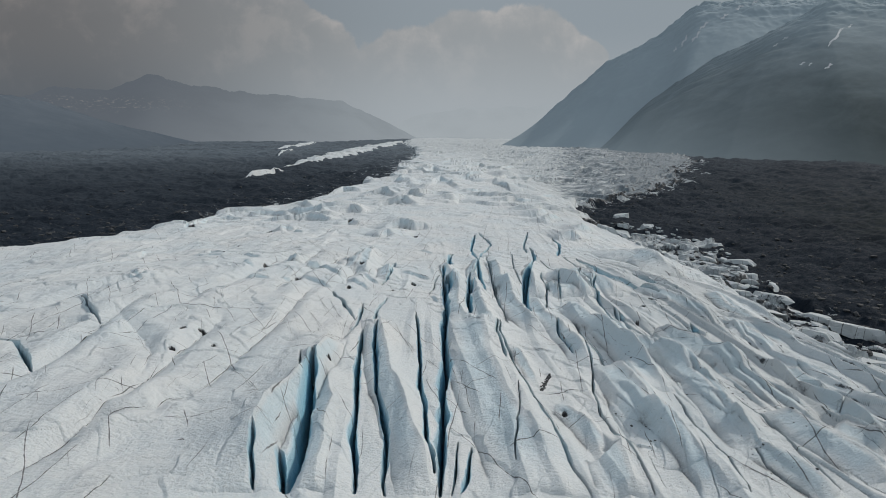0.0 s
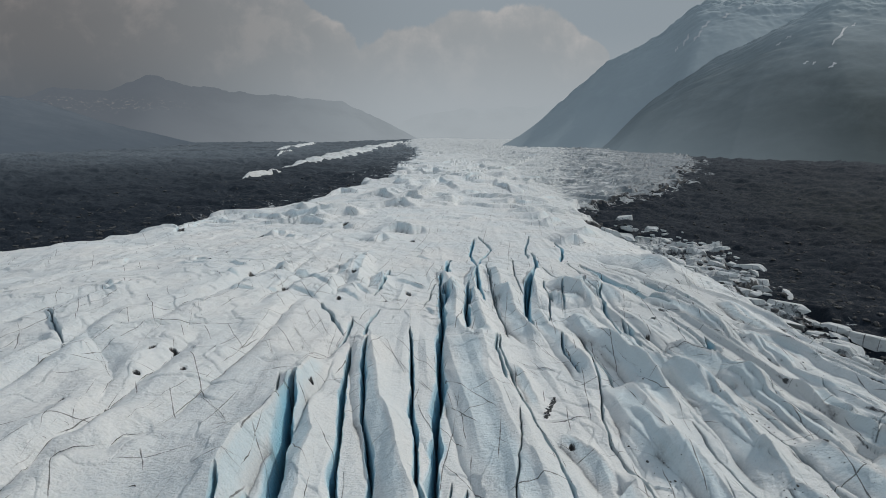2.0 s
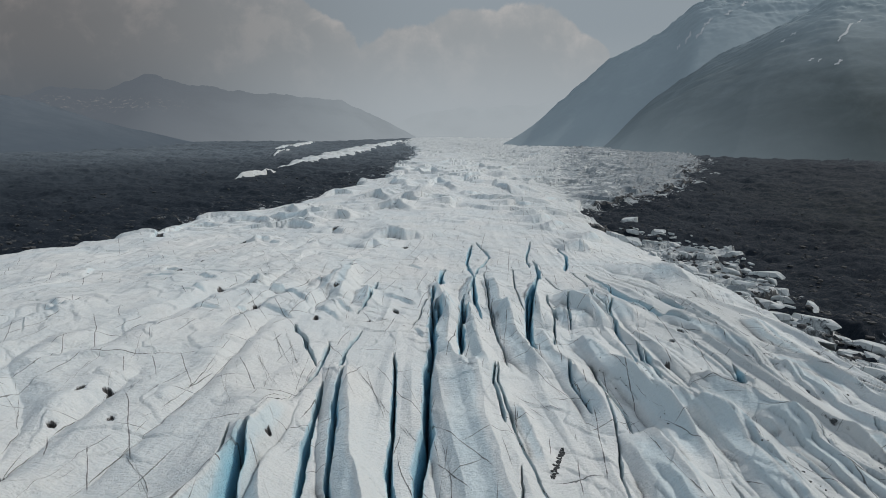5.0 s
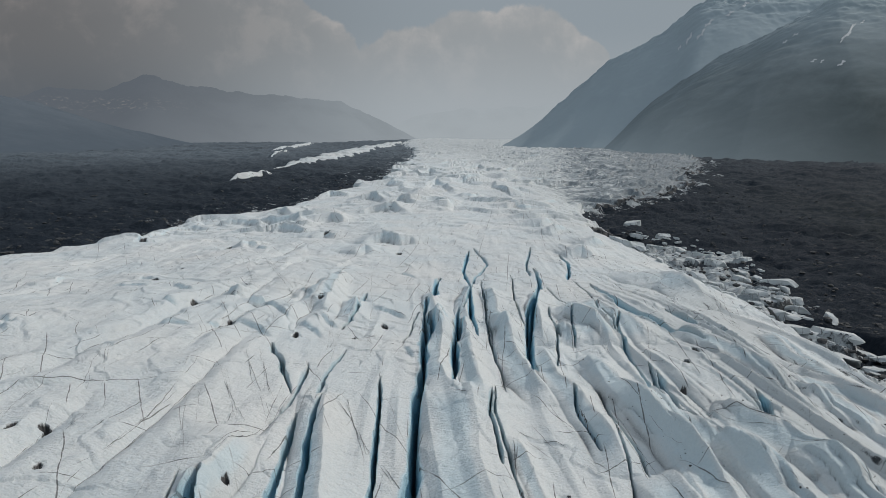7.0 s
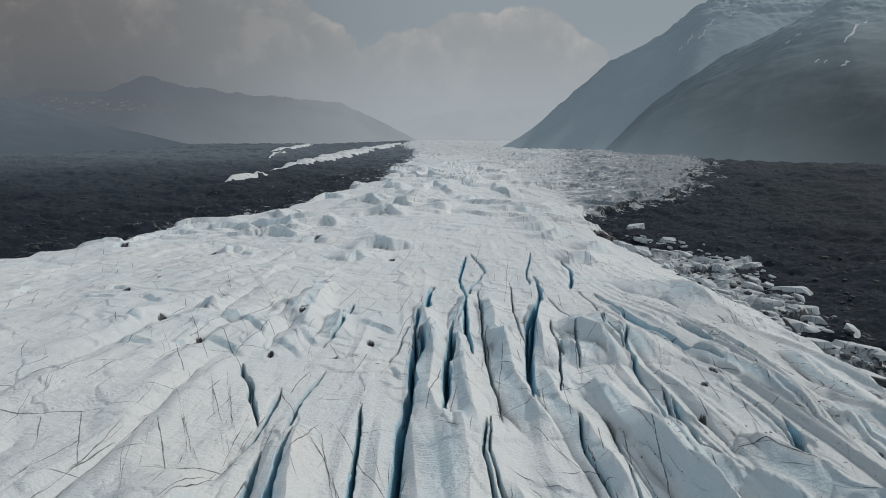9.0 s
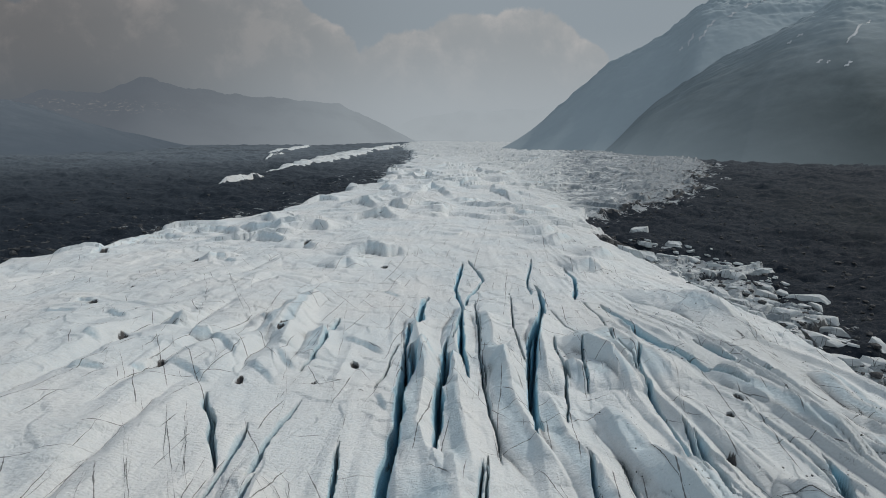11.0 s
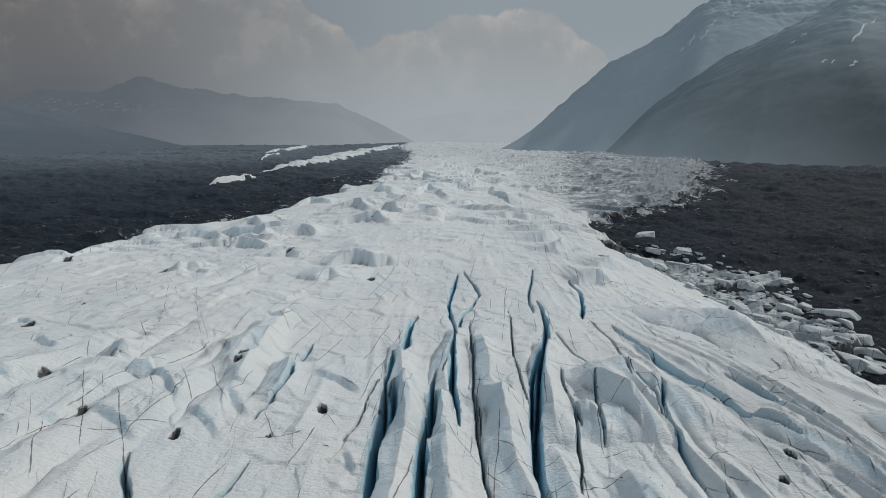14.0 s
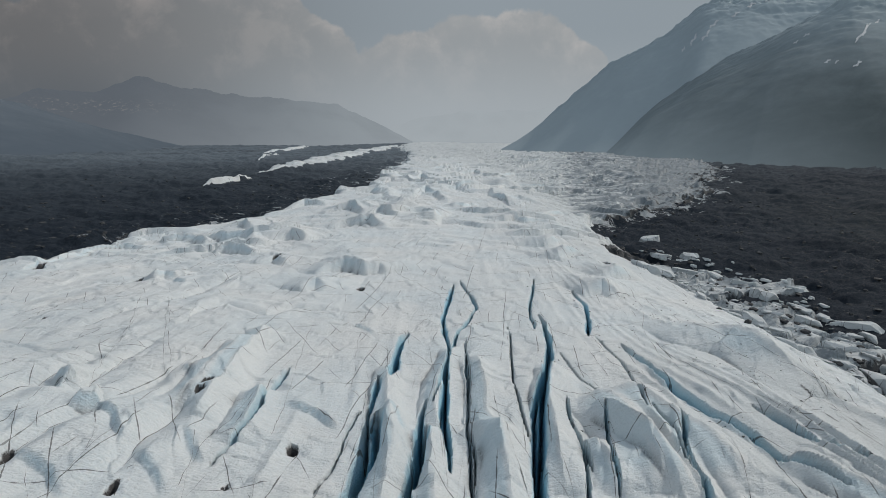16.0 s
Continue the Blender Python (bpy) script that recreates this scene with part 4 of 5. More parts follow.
crack([(-124.3, 154.5), (-113.6, 142.0), (-100.3, 126.6)], 0.08)
crack([(-121.4, 152.1), (-109.9, 138.5), (-100.7, 127.3)], 0.05)
crack([(-113.1, 148.6), (-103.6, 136.9), (-98.8, 131.4)], 0.05)
crack([(-105.2, 188.6), (-92.9, 182.6), (-84.8, 174.5)], 0.06)
crack([(-95.8, 112.8), (-92.6, 108.3), (-90.3, 105.2)], 0.05)
moulin(-71.6, 136.5, 0.7, 2.0)
moulin(-72.3, 120.7, 0.9, 2.0)
moulin(-70.5, 108.0, 0.7, 2.0)
moulin(-63.6, 124.6, 0.8, 2.0)
moulin(-76.2, 134.8, 0.8, 2.0)
moulin(-79.1, 108.2, 0.9, 2.0)
moulin(-77.9, 103.0, 0.8, 2.0)
crack([(-55.6, 156.1), (-49.3, 140.1), (-44.1, 129.0), (-42.3, 123.9)], 0.06)
crack([(-51.8, 165.3), (-46.3, 153.5), (-39.9, 142.3)], 0.06)
crack([(-46.7, 176.1), (-42.0, 162.3), (-38.8, 152.5)], 0.05)
crack([(-57.9, 118.4), (-51.3, 110.7), (-46.4, 104.9), (-42.6, 99.9)], 0.06)
crack([(-28.7, 160.6), (-23.5, 157.9), (-18.6, 147.1), (-14.2, 134.4)], 0.10)
crack([(-28.8, 158.4), (-27.0, 143.0), (-25.4, 133.4)], 0.15)
crack([(-13.5, 134.5), (-11.6, 130.3), (-9.9, 126.3)], 0.06)
crack([(13.4, 151.3), (11.2, 136.9), (11.9, 129.3), (13.1, 123.9)], 0.15)
crack([(13.0, 195.0), (12.3, 178.3), (12.7, 166.1)], 0.15)
scarp([(56.0, 156.9), (59.3, 147.9), (59.7, 135.9), (59.0, 126.1), (57.6, 116.0), (56.2, 109.3), (55.0, 101.4), (53.9, 96.1)], 2.0)
scarp([(33.7, 130.0), (36.8, 127.5), (37.3, 119.6), (36.8, 110.2), (37.1, 101.1), (36.5, 95.0)], 1.8)
crack([(18.5, 156.8), (21.7, 148.4), (26.3, 141.8), (28.8, 137.1)], 0.12)
crack([(21.7, 148.4), (23.7, 139.9), (23.1, 133.5)], 0.08)
crack([(53.6, 157.0), (57.1, 157.8), (61.9, 154.0), (66.1, 149.7)], 0.14)
crack([(58.6, 141.3), (62.0, 144.0), (64.9, 146.3)], 0.10)
crack([(64.1, 143.8), (61.1, 136.0), (59.7, 129.5)], 0.08)
crack([(61.0, 130.2), (61.5, 123.5), (62.5, 117.5), (62.7, 109.7), (62.2, 102.8), (62.3, 96.7)], 0.15)
crack([(63.2, 124.3), (66.6, 125.8), (70.2, 127.5)], 0.08)
crack([(68.6, 109.2), (70.7, 106.5), (72.2, 103.0)], 0.25)
crack([(46.3, 101.7), (47.0, 98.2), (47.3, 94.8)], 0.12)
crack([(48.1, 120.4), (47.4, 112.1), (46.8, 102.7)], 0.10)
crack([(34.9, 165.4), (34.3, 153.2), (35.7, 144.3), (34.6, 133.1)], 0.14)
crack([(13.0, 121.3), (15.2, 113.0), (16.0, 105.7), (15.9, 97.4)], 0.15)
crack([(28.0, 124.0), (28.1, 115.2), (26.9, 107.4)], 0.18)
crack([(81.3, 147.9), (80.6, 142.8), (75.8, 134.8)], 0.14)
crack([(74.4, 137.3), (77.5, 140.1), (81.3, 143.9)], 0.14)
crack([(71.7, 129.1), (73.8, 124.9), (77.0, 120.8)], 0.40)
crack([(92.1, 146.5), (93.0, 140.9), (97.5, 138.0)], 0.30)
moulin(18.7, 110.5, 0.8, 2.0)
scarp([(-120.5, 184.3), (-118.0, 185.8), (-107.5, 177.8)], 1.3)
scarp([(-148.7, 243.2), (-154.7, 257.7), (-151.7, 259.9)], 1.6)
crack([(-106.0, 199.9), (-99.1, 199.8), (-88.8, 193.1), (-82.2, 190.8)], 0.10)
crack([(-71.4, 153.3), (-76.9, 162.2), (-81.9, 172.2)], 0.09)
crack([(-73.2, 149.8), (-77.6, 157.8), (-79.0, 161.6)], 0.12)
crack([(-64.4, 129.4), (-66.2, 135.5), (-67.3, 141.1), (-65.4, 145.8)], 0.12)
crack([(-68.8, 128.2), (-71.5, 134.6), (-73.1, 139.0), (-74.5, 143.4)], 0.08)
moulin(-71.2, 136.0, 0.8, 2.0)
crack([(-77.3, 132.1), (-80.4, 138.0), (-82.6, 145.9), (-82.3, 151.6), (-82.5, 158.0)], 0.10)
crack([(-57.6, 129.1), (-57.1, 135.6), (-57.0, 143.1), (-57.8, 150.2), (-58.1, 159.3), (-59.0, 170.0)], 0.14)
crack([(-55.4, 152.2), (-51.0, 143.2), (-45.7, 133.5)], 0.07)
crack([(-54.6, 157.6), (-49.3, 145.9), (-43.9, 134.0)], 0.08)
crack([(-55.3, 142.4), (-50.6, 137.4), (-47.1, 133.1)], 0.06)
crack([(-52.7, 165.7), (-46.7, 155.0), (-40.8, 146.4), (-38.1, 143.1)], 0.09)
crack([(-50.8, 175.7), (-45.0, 163.8), (-39.3, 153.7), (-36.1, 147.8)], 0.10)
crack([(-48.5, 179.3), (-42.2, 164.8), (-38.1, 155.4)], 0.09)
crack([(-75.1, 199.5), (-68.2, 188.2), (-62.8, 180.7)], 0.10)
crack([(-62.4, 179.8), (-63.8, 190.3), (-64.4, 197.6)], 0.15)
crack([(-60.1, 182.9), (-57.1, 178.0), (-54.3, 173.4)], 0.06)
crack([(-61.1, 178.4), (-55.5, 169.5), (-51.9, 164.4)], 0.10)
crack([(-59.5, 162.6), (-61.2, 169.2), (-61.0, 176.5)], 0.15)
crevasse([(-46.1, 183.0), (-41.5, 173.6), (-36.9, 164.2), (-35.6, 160.5)], 0.50, 4.0)
crack([(-51.8, 163.5), (-46.9, 155.4), (-41.3, 147.8), (-37.9, 143.5)], 0.08)
crack([(-39.6, 125.5), (-39.9, 133.0), (-38.8, 139.4), (-37.1, 146.9), (-35.0, 153.1)], 0.12)
crack([(-28.7, 157.2), (-24.5, 155.7), (-20.9, 151.8), (-18.3, 145.9), (-14.7, 138.9)], 0.14)
crack([(-28.4, 157.2), (-24.6, 153.3), (-21.3, 147.4)], 0.10)
crack([(-15.9, 183.4), (-17.8, 181.1), (-17.1, 168.3), (-16.0, 158.9)], 0.15)
crack([(-14.4, 191.4), (-11.9, 200.5), (-10.1, 215.2)], 0.10)
crack([(-9.5, 154.2), (-9.2, 150.2), (-9.0, 146.5)], 0.10)
crack([(-13.0, 138.2), (-10.1, 133.6), (-7.4, 129.4)], 0.10)
crack([(12.4, 218.4), (12.6, 199.9), (11.9, 186.5), (13.4, 176.5), (12.7, 166.1)], 0.20)
crack([(9.0, 164.4), (8.7, 156.7), (7.9, 150.9)], 0.20)
crack([(9.0, 146.8), (8.9, 138.3), (10.8, 132.7), (11.7, 129.1)], 0.15)
crack([(12.4, 148.1), (11.6, 139.4), (11.4, 133.6)], 0.15)
crack([(10.5, 148.0), (12.7, 147.7), (15.6, 147.4)], 0.10)
crack([(6.3, 137.2), (8.4, 132.5), (9.4, 128.9)], 0.10)
moulin(-42.6, 191.8, 0.9, 2.0)
moulin(-36.3, 127.7, 0.7, 2.0)
crack([(60.5, 210.1), (57.1, 195.9), (52.1, 182.1)], 0.15)
crack([(110.3, 283.4), (100.3, 249.7), (94.1, 223.2), (96.9, 209.6), (99.1, 196.2), (102.2, 187.5)], 0.25)
scarp([(102.9, 225.4), (104.8, 212.5), (105.4, 199.6), (108.5, 192.2), (110.5, 188.0)], 1.2)
crack([(55.5, 160.5), (59.5, 159.8), (63.2, 157.5), (66.2, 154.3), (68.5, 148.4)], 0.20)
crack([(53.9, 161.1), (53.8, 158.2), (53.8, 155.4)], 0.30)
crevasse([(75.5, 175.7), (73.8, 167.9), (72.0, 159.2)], 0.60, 4.0)
crevasse([(53.0, 180.4), (51.1, 170.1), (50.8, 161.1)], 0.70, 5.0)
moulin(56.2, 172.7, 0.9, 2.0)
crack([(39.6, 216.7), (37.3, 204.8), (36.2, 196.4)], 0.10)
crack([(34.6, 168.2), (34.1, 159.2), (34.7, 151.4), (35.9, 144.5)], 0.20)
crack([(21.7, 167.6), (23.7, 159.9), (25.4, 150.9)], 0.10)
crack([(17.1, 157.0), (19.4, 149.4), (21.2, 144.5)], 0.12)
crack([(28.6, 169.3), (28.8, 160.2), (29.2, 150.1), (28.7, 144.1)], 0.20)
crack([(55.9, 191.4), (62.6, 186.5), (73.2, 185.3)], 0.06)
crack([(86.1, 174.4), (81.7, 164.5), (74.8, 151.2)], 0.12)

# ---- fins between the crevasses: a sawtooth across the flow ----
def lean(x):
    return 0.06 + 0.28 * step(x, 35, 95) + 0.35 * step(-x, 45, 110)


def sway(x, y):
    return 4.5 * noise2(x / 19 + 3.1, y / 55, 61) + 0.8 * noise2(x / 9, y / 22, 62)


FLOW = (GX + lean(GX) * (GY - 150) + sway(GX, GY)) / 6.2
LEAF = FLOW - np.floor(FLOW)
tooth = np.where(LEAF < 0.34, LEAF / 0.34, ((1 - LEAF) / 0.66) ** 1.3)
strong = step(noise2(np.floor(FLOW) * 3.7 + 0.5, GY / 30, 63), -0.45, 0.7)
FINS = (1.0 + 1.8 * step(GX, 30, 60)) * tooth * strong * step(GX, -52, -30) * (0.15 + 0.85 * step(GY, 260, 190))
# splinters: a finer sawtooth on the eastern flank, dirt and crevice shade coloured along its feet
SPLIT = (GX + lean(GX) * (GY - 150) + 1.6 * sway(GX + 31, GY) + 1.2 * noise2(GX / 7, GY / 30, 64)) / 3.1
CHIP = SPLIT - np.floor(SPLIT)
chip = np.where(CHIP < 0.30, CHIP / 0.30, ((1 - CHIP) / 0.70) ** 1.2)
loose = step(noise2(np.floor(SPLIT) * 2.3 + 0.4, GY / 22, 66), -0.25, 0.5)
EAST = step(GX, 8, 50) * step(GY, 235, 160)
FINS = FINS + (0.35 + 0.75 * step(GX, 40, 85)) * chip * loose * EAST
SLOT = np.exp(-np.minimum(CHIP, 1 - CHIP) / 0.05) * loose * EAST * step(noise2(np.floor(SPLIT) * 4.1, GY / 9, 67), -0.35, 0.35)


def steps(q, p, spacing, seed, face=0.16):
    """Broken steps across the flow: steep towards lower q, gentle behind, coming and going along p."""
    v = q / spacing + 0.9 * noise2(p / (spacing * 1.6), q / (spacing * 2.5), seed) + 0.25 * noise2(p / (spacing * 0.4), q / (spacing * 0.6), seed + 1)
    f = v - np.floor(v)
    rise = np.where(f < face, f / face, ((1 - f) / (1 - face)) ** 1.4)
    rise = rise - 0.30 * np.exp(-np.minimum(f, 1 - f) / 0.018)
    return rise * step(noise2(p / (spacing * 1.2) + 5.5 * np.floor(v), np.floor(v) * 2.3, seed + 2), -0.05, 0.6)



rng = random.Random(7)
for k in range(30):
    y = 75 * math.exp(rng.random() * 1.8)
    lo, hi = np.interp(y, LEFT_Y, LEFT_X) + 5, np.interp(y, RIGHT_Y, RIGHT_X) - 5
    x = rng.uniform(max(lo, -y), min(hi, y))
    turn = rng.choice((1.50, 1.75, 0.25, 2.5, 0.95)) + rng.gauss(0, 0.16)
    size = rng.uniform(14, 50) * (0.5 + y / 250)
    bend = rng.gauss(0, 0.07)
    line = [(x, y)]
    for q in range(5):
        line.append((line[-1][0] + math.cos(turn + bend * q) * size * 0.2, line[-1][1] + math.sin(turn + bend * q) * size * 0.2))
    crack(line, rng.uniform(0.025, 0.06) * (0.7 + y / 260))

# small melt pits with silt
for k in range(45):
    y = 85 * math.exp(rng.random() * 1.6)
    lo, hi = np.interp(y, LEFT_Y, LEFT_X) + 8, np.interp(y, RIGHT_Y, RIGHT_X) - 12
    x = max(lo, -y) + (min(hi, y) - max(lo, -y)) * rng.random() ** 1.5
    size = rng.uniform(0.35, 0.8) * (0.7 + y / 400)
    crack([(x - size, y), (x + size * 0.2, y + size * 0.4), (x + size, y - size * 0.2)], size * rng.uniform(0.3, 0.6))

# dirty seams in the troughs between the fins
for k in range(-8, 22):
    for turn in range(3):
        y = rng.uniform(78, 300)
        line = []
        for q in range(int(rng.uniform(5, 14))):
            x = k * 6.2
            for again in range(6):
                at = np.array([x]), np.array([y])
                x = float(k * 6.2 - lean(at[0])[0] * (y - 150) - sway(*at)[0])
            line.append((x, y))
            y += 3.5
        if rng.random() < 0.8:
            crack(line, rng.uniform(0.07, 0.20))

CARVE, RAISE = CARVE.reshape(GX.shape), RAISE.reshape(GX.shape)
BLUE, DIRT_SHADE = BLUE.reshape(GX.shape), DIRT_SHADE.reshape(GX.shape)
CARVE = np.maximum(CARVE, 0.55 * SLOT)
DIRT_SHADE = np.maximum(DIRT_SHADE, (0.35 + 0.45 * step(GX, 50, 95)) * SLOT)
BLUE = np.maximum(BLUE, 0.22 * EAST * loose * step(CHIP, 0.32, 0.18))

# relief of the open ice
west = step(-GX, 20, 70) * step(GY, 560, 380)
far = step(GY, 420, 800)
billow = 1.4 * np.abs(fbm(GX / 48 + 5, GY / 40, 2, 21)) + 0.35 * np.abs(fbm(GX / 11, GY / 13, 3, 22))
relief = 0.9 * fbm(GX / 55, GY / 80, 3, 23) + 0.32 * fbm(GX / 9, GY / 24, 4, 24) + 0.06 * fbm(GX / 1.6, GY / 2.1, 3, 25)
relief += west * 1.3 * (billow - 0.5) + far * 3.0 * (np.abs(fbm(GX / 80, GY / 70, 4, 26)) - 0.45)
relief += west * (0.8 * steps(0.85 * GY - 0.5 * GX, 0.85 * GX + 0.5 * GY, 19, 81) + 0.4 * steps(0.6 * GY + 0.8 * GX, 0.8 * GY - 0.6 * GX, 13, 85))
relief += step(GY, 300, 420) * (4.0 * steps(GY - 0.25 * GX, GX, 40, 91, 0.10) + 1.0 * steps(GY + 0.3 * GX, GX, 21, 95)) + far * 5.0 * steps(GY, GX, 85, 99)
rough = step(IN_R, 40, 0) * step(GY, 150, 420) + step(GX, 60, 160) * step(GY, 560, 680)
relief += upper * step(GX, 60, 0) * step(GY, 900, 650) * step(IN_L, 8, 45) * (1.5 * steps(0.9 * GY + 0.4 * GX, GX, 19, 131, 0.16) + 0.7 * steps(GY - 0.6 * GX, GX, 12, 135, 0.2))
relief += rough * (2.4 * steps(GY - 0.5 * GX, GX, 13, 103) + 1.6 * np.abs(fbm(GX / 14, GY / 8, 3, 27)))
relief += step(GY, 480, 300) * (0.42 * steps(0.9 * GX + 0.4 * GY, 0.9 * GY - 0.4 * GX, 9, 111, 0.1) + 0.38 * steps(GY - 0.2 * GX, GX, 12, 115, 0.08) + 0.2 * steps(0.8 * GX - 0.6 * GY, GX, 5, 119, 0.1))
broken_relief = 3.6 * steps(0.8 * GY - 0.6 * GX, 0.8 * GX + 0.6 * GY, 11, 123, 0.14) + 1.6 * steps(GY + 0.5 * GX, GX, 6, 127, 0.2) + 1.0 * np.abs(fbm(GX / 7, GY / 6, 3, 28)) - 5.0
relief = relief * (1 - BROKEN) + broken_relief * BROKEN
bulge = -9 * step(INSIDE, 9, -6) * (1 - 0.85 * step(GX, 95, 150) * step(GY, 530, 590)) + 0.4 + swell(GX, GY)
rise = 0.0115 * np.clip(GY - 600, 0, None)
plateau = 13 * step(GX, 90, 330) * step(GY, 640, 1000) * step(GY, 2400, 1500)
ICE_Z = (RAISE + FINS) * (1 - BROKEN) + relief + bulge + plateau + rise - CARVE * step(INSIDE, -4, 4)

# moraine on both sides
hum = np.abs(fbm(GX / 95, GY / 60, 5, 31, 0.58))
MOR_Z = -10 - 8 * step(GY, 900, 600) - 3 * step(GX, 80, 160) * step(GY, 760, 600) + 7 * hum + 1.1 * fbm(GX / 15, GY / 11, 4, 32) + 0.7 * np.abs(fbm(GX / 5, GY / 4, 3, 33))
MOR_Z += rise * (1 - 0.5 * step(-GX, 350, 900) - 0.6 * step(GX, 300, 700)) + plateau * 0.95 + 6 * step(GX, 110, 170) * step(GY, 560, 640) * step(GY, 2400, 1500) + 10 * step(-GX, 300, 1200)
blend = step(INSIDE, -10, 4)
Z = MOR_Z * (1 - blend) + ICE_Z * blend

# narrow tongues of clean ice that stand out of the western moraine
TONGUES = (([(-326, 850), (-310, 880), (-301, 920), (-297, 965)], 5), ([(-330, 1080), (-312, 1140), (-305, 1380), (-312, 1800), (-287, 2450), (-280, 3300)], 40),
           ([(-640, 2050), (-700, 2600), (-780, 3250)], 26), ([(-470, 1500), (-520, 1750), (-540, 1900)], 8), ([(-1020, 3800), (-900, 4300)], 70))
for line, wide in TONGUES:
    i, d, taper, place = along(line, wide * 2.5)
    Z.reshape(-1)[i] += 7.0 * step(np.abs(d), wide * 1.6, wide * 0.3) * np.sqrt(taper)
cell = (INSIDE[:-1, :-1] + INSIDE[1:, 1:]) * 0.5 > 0

debris = np.clip((0.42 + 0.5 * step(GX, 150, 128) * step(GY, 420, 445)) * BROKEN + step(IN_R, 10, 0) * 0.25 + step(IN_L, 7, -2) * 0.4 + 0.48 * step(GX, 90, 150) * step(GY, 540, 630) * step(IN_R, 150, 10), 0, 1)
debris *= 1 - 0.35 * step(GY, 800, 1300)
grime = np.clip(0.15 * step(GX, 30, 110) * step(GY, 360, 480) + 0.40 * step(GX / GY, 0.13, 0.24) * step(GY, 530, 640) + 0.5 * step(GX / GY, 0.28, 0.40) * step(GY, 600, 690) + 0.45 * BROKEN, 0, 1)
debris += (0.31 + 0.26 * step(np.minimum(CHIP, 1 - CHIP), 0.28, 0.02) * (0.5 + 0.5 * noise2(GX / 5, GY / 7, 68))) * step(GX, 55, 85) * step(GY, 300, 230) * (1 - BROKEN)
# silt in the east, deepened for shaded fins; beyond y 700 greyed for haze
silt = np.clip(0.65 * step(GX, 40, 75) * step(GY, 300, 230) * (0.6 + 0.6 * noise2(GX / 9 + GY / 30, GY / 40, 78)) + 0.65 * BROKEN + 0.35 * step(GX, 20, 110) * step(GY, 300, 420) + 0.75 * step(GY, 700, 2200) + 0.75 * step(GX, 70, 150) * step(GY, 530, 660) * (0.6 + 0.4 * noise2(GX / 60, GY / 60, 77)), 0, 0.85)
glacier = new("glacier", grid_mesh("glacier", GX, GY, Z, cell, {"blue": BLUE, "dirt_shade": DIRT_SHADE, "debris": debris, "silt": silt, "grime": grime}, 26))
glacier.data.materials.append(ICE)
tagged(glacier, "white glacier ice torn by long blue crevasses and dirty cracks", "glacier", kind="structure")

green = step(GX, 260, 420) * step(GY, 900, 350)
bare = step(-INSIDE, 60, 0) * 0.40 + 0.42 * step(-IN_L, 260, 60) * step(GY, 400, 620) * step(-GX, 40, 80) + step(GX, 60, 100) * step(-IN_R, 60, 5) * step(GY, 540, 600) * 0.4
# rubble paled blue-grey with distance: haze put into the colour
FAR_HAZE = 0.9 * step(np.hypot(GX, GY), 420, 2000) ** 1.2 * (1 - 0.5 * step(GX, 200, 500))
ground = new("ground", grid_mesh("ground", GX, GY, Z, ~cell, {"green": green, "bare": bare, "silt": FAR_HAZE}))
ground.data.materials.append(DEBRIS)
tagged(ground, "dark grey rubble of moraine on both sides of the ice", "moraine", kind="structure")

# the glacier goes on below and behind the flight
BX, BY = np.meshgrid(np.arange(-420, 150, 1.5), np.arange(-700, 380, 1.5))
back_in = np.minimum(BX - np.interp(BY, (-700, 60) + LEFT_Y[1:], (-400, -352) + LEFT_X[1:]), np.interp(BY, RIGHT_Y, RIGHT_X) - BX) + 5 * fbm(BX / 45, BY / 45, 3, 3)
bflow = (BX + lean(BX) * (BY - 150) + sway(BX, BY)) / 6.2
bleaf = bflow - np.floor(bflow)
btooth = np.where(bleaf < 0.34, bleaf / 0.34, ((1 - bleaf) / 0.66) ** 1.3)
bslot = step(np.minimum(bleaf, 1 - bleaf), 0.10, 0.03) * step(noise2(np.round(bflow) * 2.9, BY / 40, 65), 0.0, 0.4) * step(BX, -60, -40)
BZ = swell(BX, BY) + 0.9 * fbm(BX / 55, BY / 80, 3, 23) + 2.2 * btooth * step(BX, -52, -30) + 1.5 * steps(0.85 * BY - 0.5 * BX, 0.85 * BX + 0.5 * BY, 19, 81) - 7 * bslot - 12 * step(back_in, 9, -6) - 0.4
bkeep = (back_in[:-1, :-1] > -4) & ((BY[:-1, :-1] < 65.5) | ((BX[:-1, :-1] > 0.97 * BY[:-1, :-1]) | (BX[:-1, :-1] < -1.11 * BY[:-1, :-1])))
below = new("glacier_below", grid_mesh("glacier_below", BX, BY, BZ, bkeep, {"blue": bslot * 0.8}))
below.data.materials.append(ICE)
tagged(below, "crevassed white glacier ice further down the valley", "glacier", kind="structure")

# the plain goes on behind and beside
px = np.linspace(-4900, 4900, 141)
PX, PY = np.meshgrid(px, np.linspace(-4900, 4900, 141))
PZ = -34 + 6 * fbm(PX / 300, PY / 300, 4, 41)
# the same painted haze tone over the whole plain
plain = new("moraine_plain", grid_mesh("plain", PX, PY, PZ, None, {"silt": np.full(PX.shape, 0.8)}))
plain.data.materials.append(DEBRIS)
tagged(plain, "wide plain of dark moraine rubble below the mountains", "moraine", kind="structure")


# ---- mountains ----
EYE = (-7.0, 1.5, 60.0)


def spot(a, b, reach):
    y = reach / math.sqrt(1 + a * a + b * b)
    return EYE[0] + a * y, EYE[1] + y, EYE[2] + b * y


